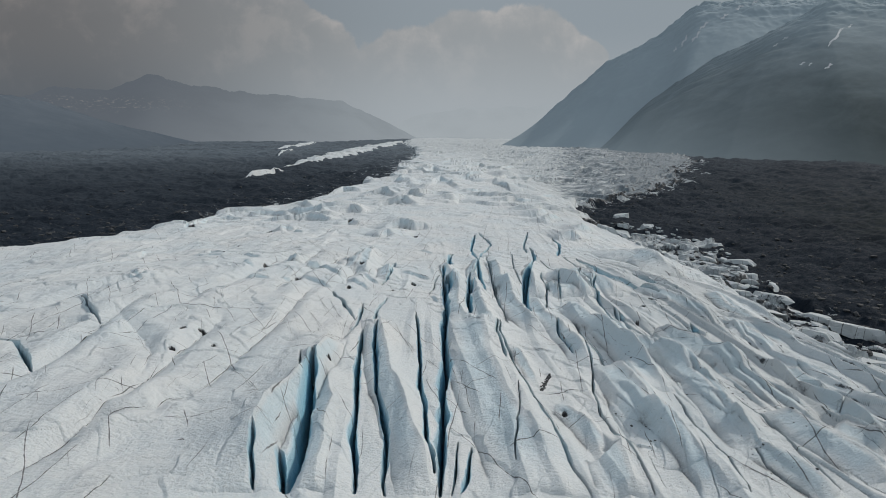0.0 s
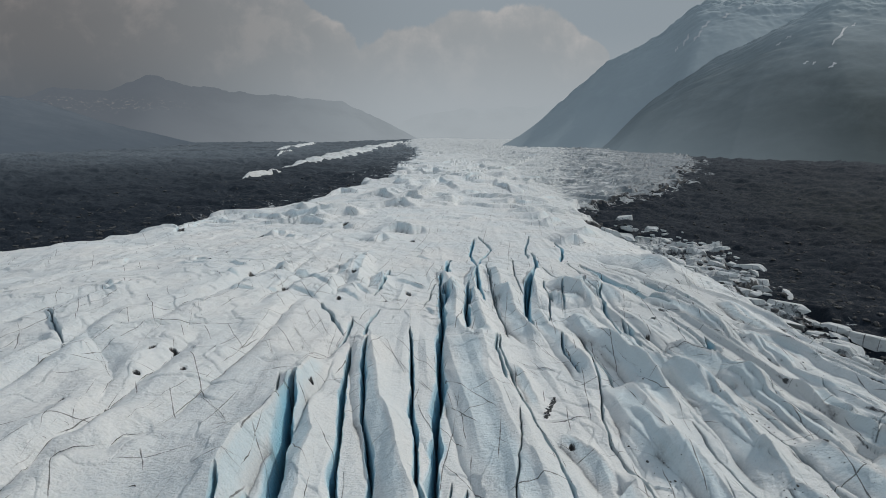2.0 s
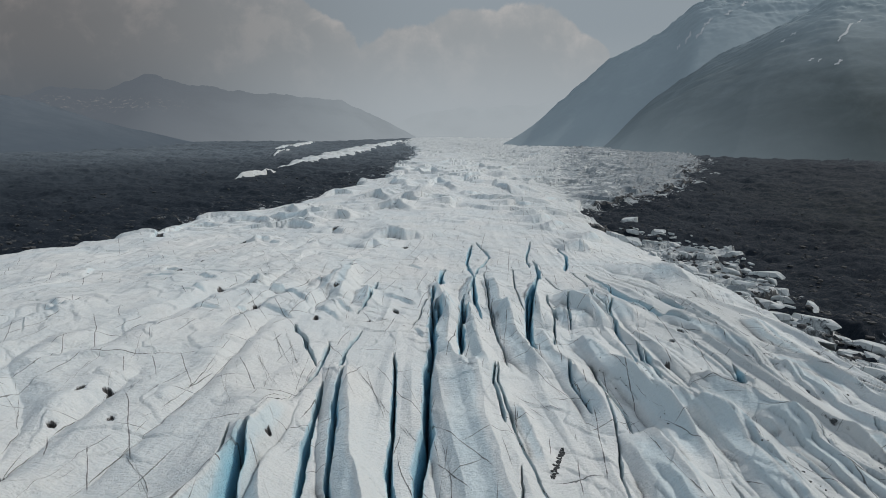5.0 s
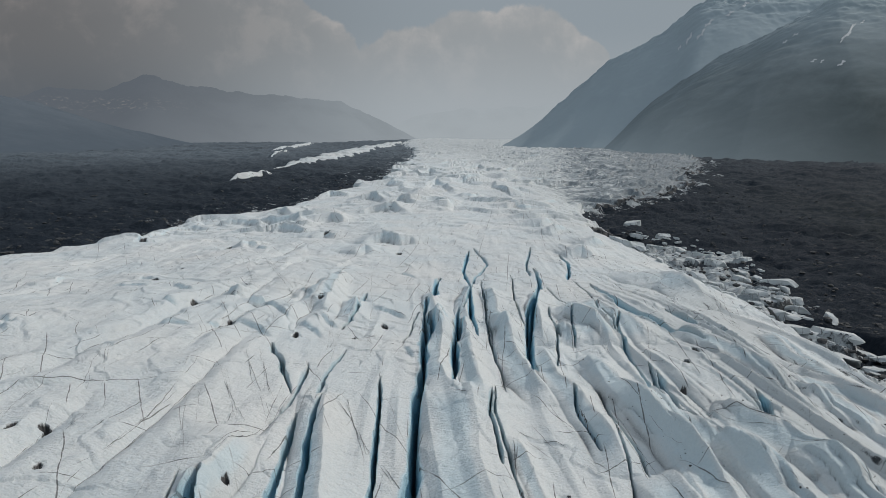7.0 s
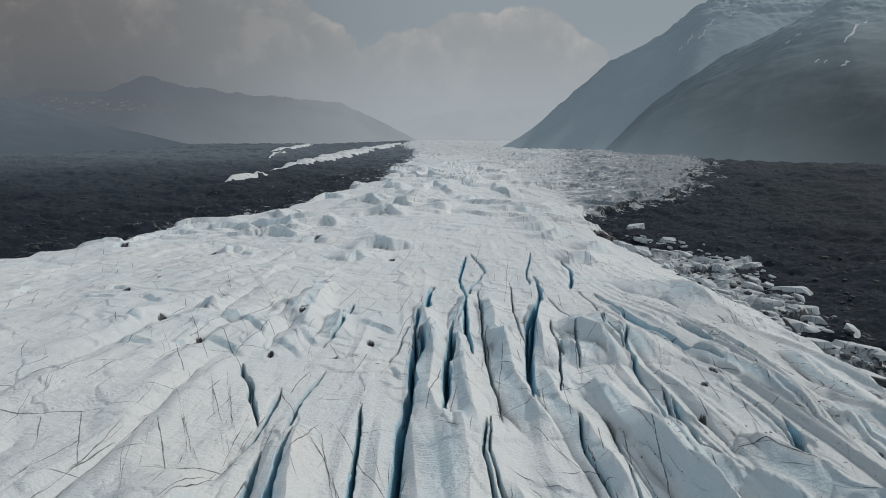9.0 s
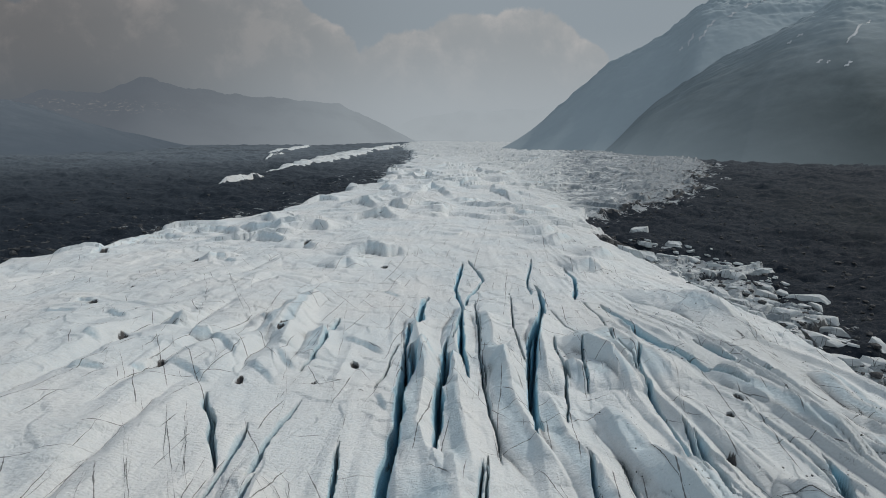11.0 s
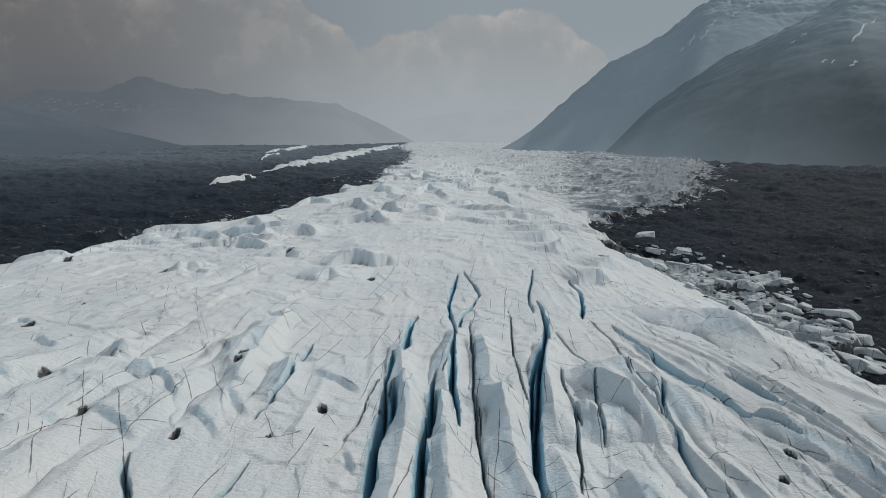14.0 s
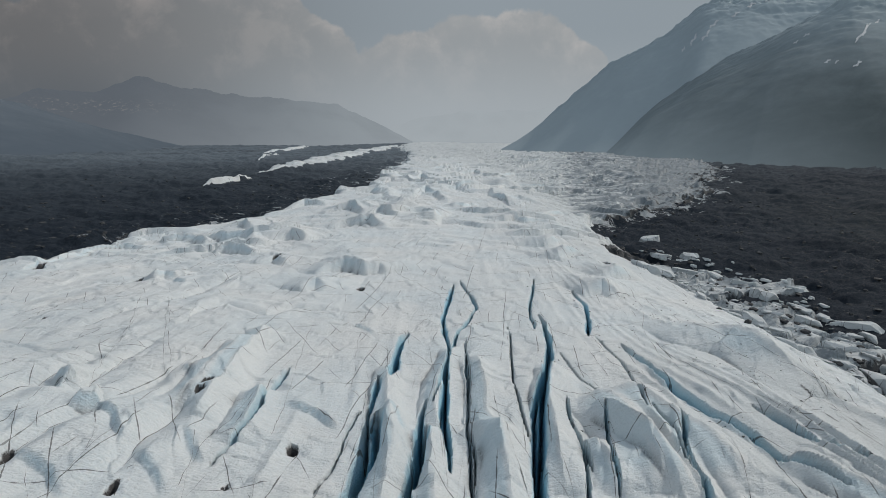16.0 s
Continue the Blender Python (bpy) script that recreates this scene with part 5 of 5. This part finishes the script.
def mountain(name, crest, front, mat, seed, label, rugged=0.006, n=620, m=170):
    """A ridge whose crest runs through the given points, with flanks down to the plain."""
    c = np.array(crest, float)
    run = np.concatenate([[0], np.cumsum(np.hypot(*np.diff(c[:, :2], axis=0).T))])
    s = np.linspace(0, run[-1], n)
    cx, cy, cz = (np.interp(s, run, c[:, k]) for k in range(3))

    def smooth(v, w):
        return np.convolve(np.pad(v, w, "edge"), np.ones(2 * w + 1) / (2 * w + 1), "valid")
    cz = smooth(cz, 7)
    tx, ty = np.gradient(cx), np.gradient(cy)
    size = np.hypot(tx, ty)
    nx, ny = smooth(ty / size, 40), smooth(-tx / size, 40)
    v = np.concatenate([np.linspace(-0.6, 0, m // 3, endpoint=False), np.linspace(0, 1, m) ** 1.3])
    S, V = np.meshgrid(s, v)
    wide = front * (0.2 + 0.8 * np.clip(cz / cz.max(), 0, 1))[None]
    X = cx[None] + nx[None] * V * wide
    Y = cy[None] + ny[None] * V * wide
    top = cz[None] + 20
    down = np.where(V > 0, (1 - np.clip(V, 0, 1)) ** 1.12, 1 + V)
    mid = np.clip(np.abs(V) * 5, 0, 1) * np.clip((1 - np.abs(V)) * 1.5, 0, 1)
    slant = S + 60 * fbm(S / 300, V * 5, 3, seed + 9) - 0.25 * V * wide
    gully = np.abs(fbm(slant / 230, V * 1.2 + 3, 2, seed + 5)) + 0.5 * np.abs(fbm(slant / 85, V * 2.5, 3, seed + 6)) + 0.22 * fbm(X / 40, Y / 40, 4, seed + 7, 0.6)
    spur = gully - 0.55
    Zm = -20 + top * down - rugged * top * spur * mid + 0.035 * np.clip(cz, 0, None)[None] * fbm(S / 150, V * 9 + seed, 6, seed, 0.6) * np.exp(-np.abs(V) * 8)
    ob = new(name, grid_mesh(name, X, Y, Zm))
    ob.data.materials.append(mat)
    return tagged(ob, label, "mountain", kind="structure")


# each ridge's base colours carry the haze for its distance
M_RIGHT = mountain_material("haze-toned rock near", (0.335, 0.396, 0.428), (0.320, 0.381, 0.412), (0.350, 0.411, 0.444), (0.034, 0.046, 0.050), 10, 520, 360, 860)
M_REAR = mountain_material("haze-toned rock rear", (0.318, 0.377, 0.412), (0.304, 0.362, 0.397), (0.332, 0.392, 0.427), (0.190, 0.230, 0.255), 20, 480, 550, 1500)
M_LEFT = mountain_material("haze-toned rock left", (0.104, 0.126, 0.152), (0.092, 0.112, 0.136), (0.112, 0.134, 0.160), (0.075, 0.094, 0.117), -10, 190)


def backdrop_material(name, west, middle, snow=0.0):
    """Far ranges that glow with the smoke haze's tone, paler towards the valley's middle."""
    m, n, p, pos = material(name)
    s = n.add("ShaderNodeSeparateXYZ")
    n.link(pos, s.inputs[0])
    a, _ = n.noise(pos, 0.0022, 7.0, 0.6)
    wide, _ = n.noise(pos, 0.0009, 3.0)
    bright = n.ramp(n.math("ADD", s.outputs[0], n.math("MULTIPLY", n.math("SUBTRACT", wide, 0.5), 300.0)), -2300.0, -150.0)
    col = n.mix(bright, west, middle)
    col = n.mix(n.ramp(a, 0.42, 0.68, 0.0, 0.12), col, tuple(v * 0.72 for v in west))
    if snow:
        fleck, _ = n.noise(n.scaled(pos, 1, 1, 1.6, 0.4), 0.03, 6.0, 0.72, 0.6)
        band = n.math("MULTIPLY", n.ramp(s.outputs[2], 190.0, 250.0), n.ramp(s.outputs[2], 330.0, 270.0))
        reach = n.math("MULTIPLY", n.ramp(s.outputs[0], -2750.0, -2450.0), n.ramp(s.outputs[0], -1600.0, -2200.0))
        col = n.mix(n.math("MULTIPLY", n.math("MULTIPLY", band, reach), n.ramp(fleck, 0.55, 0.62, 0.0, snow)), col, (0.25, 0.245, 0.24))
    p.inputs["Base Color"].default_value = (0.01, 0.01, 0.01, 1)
    # the haze tone is emitted, so these slopes take no shading
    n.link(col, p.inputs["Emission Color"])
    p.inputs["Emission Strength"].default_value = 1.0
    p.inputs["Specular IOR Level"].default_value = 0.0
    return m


M_FAR = backdrop_material("haze-glow range", (0.102, 0.118, 0.139), (0.275, 0.310, 0.336), 0.5)
M_END = backdrop_material("haze-glow backdrop", (0.30, 0.335, 0.36), (0.345, 0.382, 0.408))

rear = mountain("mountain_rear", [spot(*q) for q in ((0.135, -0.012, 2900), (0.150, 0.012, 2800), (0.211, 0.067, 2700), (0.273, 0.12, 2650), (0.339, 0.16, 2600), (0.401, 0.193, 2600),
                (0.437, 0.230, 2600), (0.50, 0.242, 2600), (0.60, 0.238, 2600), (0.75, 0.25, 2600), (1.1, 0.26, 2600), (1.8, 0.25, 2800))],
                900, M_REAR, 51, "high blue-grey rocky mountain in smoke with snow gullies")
near = mountain("mountain_near", [spot(*q) for q in ((0.27, -0.02, 2100), (0.37, 0.068, 2050), (0.46, 0.128, 2000), (0.58, 0.198, 2000), (0.65, 0.224, 2000),
                (0.755, 0.232, 2050), (1.0, 0.25, 2100), (1.5, 0.26, 2300), (2.5, 0.2, 2600))],
                800, M_RIGHT, 52, "steep dark grey-green mountain flank with small snow patches")
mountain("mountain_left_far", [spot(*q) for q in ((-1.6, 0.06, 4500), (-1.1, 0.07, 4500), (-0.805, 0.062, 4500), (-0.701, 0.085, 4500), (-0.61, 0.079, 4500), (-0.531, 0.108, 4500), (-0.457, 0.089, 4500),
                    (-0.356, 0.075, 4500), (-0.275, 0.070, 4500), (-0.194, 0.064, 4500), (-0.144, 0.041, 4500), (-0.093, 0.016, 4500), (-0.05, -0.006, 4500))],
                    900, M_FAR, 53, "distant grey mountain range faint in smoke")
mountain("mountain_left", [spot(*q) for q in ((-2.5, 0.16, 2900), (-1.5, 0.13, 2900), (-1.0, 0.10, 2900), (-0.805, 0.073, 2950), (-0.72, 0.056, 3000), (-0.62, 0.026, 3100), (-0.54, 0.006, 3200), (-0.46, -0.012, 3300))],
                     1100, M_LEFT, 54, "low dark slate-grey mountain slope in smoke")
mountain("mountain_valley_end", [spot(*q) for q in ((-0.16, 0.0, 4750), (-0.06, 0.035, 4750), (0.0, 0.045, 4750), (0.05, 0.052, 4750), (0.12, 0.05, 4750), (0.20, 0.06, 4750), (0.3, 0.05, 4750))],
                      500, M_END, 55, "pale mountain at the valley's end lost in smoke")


# ---- snow patches on the mountains ----
from mathutils.bvhtree import BVHTree


def relief_tree(host):
    co = np.empty(len(host.data.vertices) * 3, np.float32)
    host.data.vertices.foreach_get("co", co)
    corners = np.empty(len(host.data.loops), np.int32)
    host.data.loops.foreach_get("vertex_index", corners)
    return BVHTree.FromPolygons(co.reshape(-1, 3).tolist(), corners.reshape(-1, 4).tolist())


def snow_patch(host, tree, a, b, long, wide, turn, seed):
    """A thin sheet of old snow, cast onto the slope along the camera's view from EYE."""
    rnd = np.random.RandomState(seed)
    pts, eye = [], Vector(EYE)
    for k in range(44):
        t = k / 44 * 2 * math.pi
        r = 0.35 + 0.75 * rnd.rand()
        u, v = math.cos(t) * long * (0.75 + 0.25 * r), math.sin(t) * wide * r * 0.75 + 0.5 * wide * math.sin(5 * math.cos(t) + seed)
        pts.append((a + u * math.cos(turn) - v * math.sin(turn), b + u * math.sin(turn) + v * math.cos(turn)))
    verts = []
    for p, q in [(a, b)] + pts:
        way = Vector((p, 1, q)).normalized()
        hit = tree.ray_cast(eye, way)
        if hit[0] is None:
            return
        verts.append(hit[0] - way * 2)
    me = bpy.data.meshes.new("snow_patch")
    me.from_pydata(verts, [], [(0, k + 1, (k + 1) % 44 + 1) for k in range(44)])
    me.materials.append(SNOW)
    ob = new("snow_patch", me)
    ob.parent = host
    ob["label"] = "small white patch of old snow"


flank = relief_tree(near)
for k, (a_, b_, long, wide, turn) in enumerate(((0.678, 0.172, 0.021, 0.0035, 0.95), (0.673, 0.123, 0.008, 0.003, 0.7), (0.626, 0.128, 0.006, 0.0022, 0.6), (0.640, 0.127, 0.004, 0.002, 0.8),
                                               (0.591, 0.170, 0.006, 0.0022, 0.4), (0.60, 0.205, 0.010, 0.003, 0.3), (0.575, 0.158, 0.005, 0.002, 0.5), (0.70, 0.190, 0.005, 0.002, 0.8))):
    snow_patch(near, flank, a_, b_, long, wide, turn, 300 + k)
flank = relief_tree(rear)
for k, (a_, b_, long, wide, turn) in enumerate(((0.415, 0.165, 0.012, 0.0025, 1.1), (0.435, 0.172, 0.012, 0.003, 0.9), (0.447, 0.190, 0.010, 0.003, 0.8), (0.48, 0.205, 0.008, 0.003, 0.7), (0.505, 0.22, 0.008, 0.003, 0.6), (0.53, 0.228, 0.006, 0.003, 0.5), (0.40, 0.150, 0.005, 0.002, 1.0))):
    snow_patch(rear, flank, a_, b_, long, wide, turn, 330 + k)

# ---- broken ice along the eastern margin ----
def surface(x, y):
    """Height of the ground at a place, from the grid."""
    r = int(np.clip(np.searchsorted(ROWS, y), 1, len(ROWS) - 2))
    k = int(np.clip(np.searchsorted(FAN, x / ROWS[r]), 1, len(FAN) - 2))
    return float(Z[r - 1:r + 2, k - 1:k + 2].mean())


def block_mesh(seed, length, width, height, corners=22):
    """A broken slab of ice: angular, with a tilted top and split sides."""
    rnd = np.random.RandomState(seed)
    bm = bmesh.new()
    tilt = rnd.uniform(-0.25, 0.25, 2)
    for k in range(corners):
        t = rnd.uniform(0, 2 * np.pi)
        r = rnd.uniform(0.75, 1.0)
        x, y = math.cos(t) * r, math.sin(t) * r
        top = rnd.rand() < 0.6
        s = rnd.uniform(0.55, 0.9) if top else 1.0
        z = (rnd.uniform(0.75, 1.0) + tilt[0] * x + tilt[1] * y) if top else rnd.uniform(-0.6, 0.35)
        bm.verts.new((x * s * length / 2, y * s * width / 2, z * height))
    out = bmesh.ops.convex_hull(bm, input=list(bm.verts))
    bmesh.ops.delete(bm, geom=list({v for v in out["geom_interior"] if isinstance(v, bmesh.types.BMVert)}), context="VERTS")
    bmesh.ops.subdivide_edges(bm, edges=list(bm.edges), cuts=1, use_grid_fill=True)
    for v in bm.verts:
        q = noise.noise_vector(v.co * (2.2 / height) + Vector((seed, 0, 0)))
        v.co += q * 0.19 * height
    me = bpy.data.meshes.new("ice_block")
    bm.to_mesh(me)
    bm.free()
    me.materials.append(BLOCK_ICE)
    return me


ZONE_Y, ZONE_X = (130, 160, 190, 244, 274, 312, 362, 404, 442, 470, 500), (140, 152, 158, 150, 160, 169, 187, 196, 186, 170, 154)
rnd = random.Random(21)
placed = []
tries = 0
while len(placed) < 330 and tries < 9000:
    tries += 1
    y = 140 * (495 / 140) ** rnd.random()
    lo, hi = np.interp(y, RIGHT_Y, RIGHT_X) - 2, np.interp(y, ZONE_Y, ZONE_X) + 3
    x = lo + (hi - lo) * rnd.random() ** 0.9
    size = rnd.choice((16, 12, 9)) if len(placed) < 40 else rnd.choice((2, 2.5, 3, 4, 5, 7))
    if 420 < y and x < 142 or any(((x - u) * 1.5) ** 2 + ((y - v) * 0.8) ** 2 < (0.42 * (size + w)) ** 2 for u, v, w in placed):
        continue
    placed.append((x, y, size))
    ob = new("ice_block", block_mesh(100 + len(placed), size * rnd.uniform(1.2, 1.8), size * rnd.uniform(0.45, 0.75), size * rnd.uniform(0.18, 0.30)))
    ob.matrix_world = pose(x, y, surface(x, y) - size * 0.02, 0, 0, rnd.gauss(-58, 18))
    tagged(ob, "large broken slab of grey-white ice half sunk in dark rubble" if size > 8 else "small broken block of dirty ice lying in rubble", "ice block", "ice blocks along the margin")
berg = new("ice_block", block_mesh(77, 19, 10, 4.2, 90))
berg.matrix_world = pose(168, 538, surface(168, 538) + 0.4, 0, 0, 10)
tagged(berg, "lone rounded white ice hump alone on dark rubble", "ice block", "ice blocks along the margin")


# ---- stones ----
def stone_mesh(seed):
    rnd = np.random.RandomState(seed)
    bm = bmesh.new()
    bmesh.ops.create_icosphere(bm, subdivisions=1, radius=1.0)
    for v in bm.verts:
        v.co *= 0.75 + 0.5 * rnd.rand()
        v.co.z *= 0.7
    me = bpy.data.meshes.new("stone")
    bm.to_mesh(me)
    bm.free()
    me.materials.append(ROCK)
    return me


STONES = [stone_mesh(k) for k in range(6)]
heap = new("stone_heap")
heap.matrix_world = pose(18, 127.4, surface(18, 127.4))
tagged(heap, "long narrow heap of dark stones lying on white ice", "stone heap")
for k in range(130):
    s = rnd.uniform(-1, 1)
    x, y = 18 + s * 2.0 + rnd.gauss(0, 0.22), 127.4 + s * 4.8 + rnd.gauss(0, 0.3)
    ob = new("stone", STONES[k % 6])
    ob.parent = heap
    size = rnd.uniform(0.10, 0.30)
    ob.matrix_basis = pose(x - 18, y - 127.4, surface(x, y) - surface(18, 127.4) + size * 0.25, 0, 0, rnd.uniform(0, 360)) @ Matrix.Scale(size, 4)


# ---- silt in the thin cracks ----
def heights(x, y):
    r = np.clip(np.searchsorted(ROWS, y) - 1, 0, len(ROWS) - 2)
    k = np.clip(np.searchsorted(FAN, x / y) - 1, 0, len(FAN) - 2)
    f, g = (y - ROWS[r]) / (ROWS[r + 1] - ROWS[r]), (x / y - FAN[k]) / (FAN[k + 1] - FAN[k])
    return (Z[r, k] * (1 - g) + Z[r, k + 1] * g) * (1 - f) + (Z[r + 1, k] * (1 - g) + Z[r + 1, k + 1] * g) * f


def ice_tongue(line, wide, seed):
    """A low back of clean ice with ragged edges, lying on the moraine."""
    p = np.array(line, float)
    run = np.concatenate([[0], np.cumsum(np.hypot(*np.diff(p, axis=0).T))])
    s = np.linspace(0, run[-1], int(run[-1] / 5) + 12)
    x, y = np.interp(s, run, p[:, 0]), np.interp(s, run, p[:, 1])
    tx, ty = np.gradient(x), np.gradient(y)
    size = np.hypot(tx, ty)
    V, S = np.meshgrid(np.linspace(-1, 1, 33), s)
    ends = np.sqrt(np.clip(np.minimum(S, run[-1] - S) / (0.2 * run[-1]), 0.003, 1))
    span = wide * ends * (1 + 0.35 * fbm(S / 60, np.sign(V) * 5, 4, seed, 0.6))
    X = x[:, None] + (ty / size)[:, None] * V * span
    Y = y[:, None] - (tx / size)[:, None] * V * span
    back = (1 - V ** 2) * (1.5 + 0.04 * wide) - 1.2 + 1.2 * np.abs(fbm(X / 14, Y / 22, 4, seed + 1)) * (1 - V ** 4)
    # the even 'silt' greys the tongue's colour for haze
    ob = new("ice_tongue", grid_mesh("ice_tongue", X, Y, heights(X, Y) + back, None, {"silt": np.full(X.shape, 0.35)}, 30))
    ob.data.materials.append(ICE)
    return tagged(ob, "narrow tongue of white ice standing out of dark moraine", "ice", kind="structure")


for number, (line, wide) in enumerate(TONGUES):
    ice_tongue(line, wide, 140 + number)

verts, faces = [], []
for number, (points, half) in enumerate(SEAMS):
    p = np.array(points, float)
    run = np.concatenate([[0], np.cumsum(np.hypot(*np.diff(p, axis=0).T))])
    s = np.linspace(0, run[-1], max(6, int(run[-1] / 0.6)))
    x, y = np.interp(s, run, p[:, 0]), np.interp(s, run, p[:, 1])
    tx, ty = np.gradient(x), np.gradient(y)
    size = np.hypot(tx, ty) + 1e-6
    nx, ny = -ty / size, tx / size
    off = 0.35 * noise2(s / 7, s * 0 + number, 81) + 0.07 * noise2(s / 0.9, s * 0 + number, 82)
    w = 0.31 * half * np.clip(0.65 + 1.1 * noise2(s / 3, s * 0 + number, 83), 0.12, 1.6) * np.clip(np.minimum(s, s[-1] - s) / (0.25 * s[-1]), 0.1, 1)
    sides = []
    for q in (-1, 1):
        vx, vy = x + nx * (off + q * w), y + ny * (off + q * w)
        sides.append(np.stack([vx, vy, heights(vx, vy) + 0.07], -1))
    base = len(verts)
    verts += [tuple(v) for pair in zip(*sides) for v in pair]
    faces += [(base + 2 * q, base + 2 * q + 2, base + 2 * q + 3, base + 2 * q + 1) for q in range(len(s) - 1)]
me = bpy.data.meshes.new("crack_silt")
me.from_pydata(verts, [], faces)
me.materials.append(SILT)
tagged(new("crack_silt", me), "dark silt caught in thin cracks across the ice", "silt", kind="stuff")


# ---- loose stones ----
def scatter(name, count, seed, spots, sizes, label, lift=0.15):
    """Many small angular stones joined into one mesh."""
    rnd = np.random.RandomState(seed)
    bm = bmesh.new()
    bmesh.ops.create_icosphere(bm, subdivisions=1, radius=1.0)
    base = np.array([v.co[:] for v in bm.verts])
    tris = np.array([[v.index for v in f.verts] for f in bm.faces])
    bm.free()
    x, y = spots(rnd, count)
    size = sizes[0] * (sizes[1] / sizes[0]) ** (rnd.rand(len(x)) ** 2.2)
    z = heights(x, y)
    shape = base[None] * (0.65 + 0.6 * rnd.rand(len(x), len(base), 1)) * np.stack([rnd.uniform(0.8, 1.5, len(x)), rnd.uniform(0.8, 1.3, len(x)), rnd.uniform(0.5, 0.8, len(x))], -1)[:, None]
    t = rnd.uniform(0, 6.28, len(x))[:, None]
    sx, sy = shape[..., 0] * np.cos(t) - shape[..., 1] * np.sin(t), shape[..., 0] * np.sin(t) + shape[..., 1] * np.cos(t)
    co = np.stack([sx * size[:, None] + x[:, None], sy * size[:, None] + y[:, None], shape[..., 2] * size[:, None] + (z + size * lift)[:, None]], -1).reshape(-1, 3)
    faces = (tris[None] + (np.arange(len(x)) * len(base))[:, None, None]).reshape(-1, 3)
    me = bpy.data.meshes.new(name)
    me.from_pydata(co.tolist(), [], faces.tolist())
    me.materials.append(ROCK)
    tagged(new(name, me), label, "stones", kind="stuff")


def east(rnd, count):
    y = 150 * (760 / 150) ** rnd.rand(count)
    x = np.interp(y, RIGHT_Y, RIGHT_X) + np.interp(y, MARGIN_Y, MARGIN_W) * rnd.uniform(-0.1, 1, count) + 140 * rnd.rand(count) ** 2 * (y / 350)
    keep = np.abs(x) < y * 0.95
    return x[keep], y[keep]


def west_side(rnd, count):
    y = 280 * (1000 / 280) ** rnd.rand(count)
    x = np.interp(y, LEFT_Y, LEFT_X) - 4 - 240 * rnd.rand(count) ** 1.5 * (y / 500)
    keep = np.abs(x) < y * 0.95
    return x[keep], y[keep]


def on_ice(rnd, count):
    y = 85 * (330 / 85) ** rnd.rand(count)
    x = 106 - 75 * rnd.rand(count) ** 1.3
    near = noise2(x / 7 + y / 25, y / 18, 5) > 0.25
    return x[near], y[near]


scatter("boulders", 2600, 401, east, (0.3, 1.9), "dark angular boulders strewn over the eastern moraine")
scatter("boulders", 2600, 402, west_side, (0.4, 2.2), "dark angular boulders strewn over the western moraine")
scatter("grit", 2600, 403, on_ice, (0.06, 0.32), "dark stones and grit washed along the ice")


# ---- meltwater ponds on the moraine ----
def pond(x, y, long, wide, turn, seed):
    rnd = np.random.RandomState(seed)
    bm = bmesh.new()
    ring = []
    for k in range(28):
        t = k / 28 * 2 * math.pi
        r = 0.8 + 0.25 * math.sin(2 * t + seed) + 0.12 * rnd.randn()
        ring.append(bm.verts.new((math.cos(t) * long * r, math.sin(t) * wide * r, 0)))
    bm.faces.new(ring)
    me = bpy.data.meshes.new("pond")
    bm.to_mesh(me)
    bm.free()
    me.materials.append(WATER)
    ob = new("pond", me)
    around = [surface(x + math.cos(q) * long * 0.7, y + math.sin(q) * long * 0.7) for q in np.linspace(0, 6.28, 9)]
    ob.matrix_world = pose(x, y, float(np.median(around)) + 0.5, 0, 0, turn)
    tagged(ob, "small pale grey meltwater pond in dark rubble", "pond", kind="structure")


pond(296, 640, 10, 4, 12, 1)
pond(324, 676, 6, 3, -8, 2)
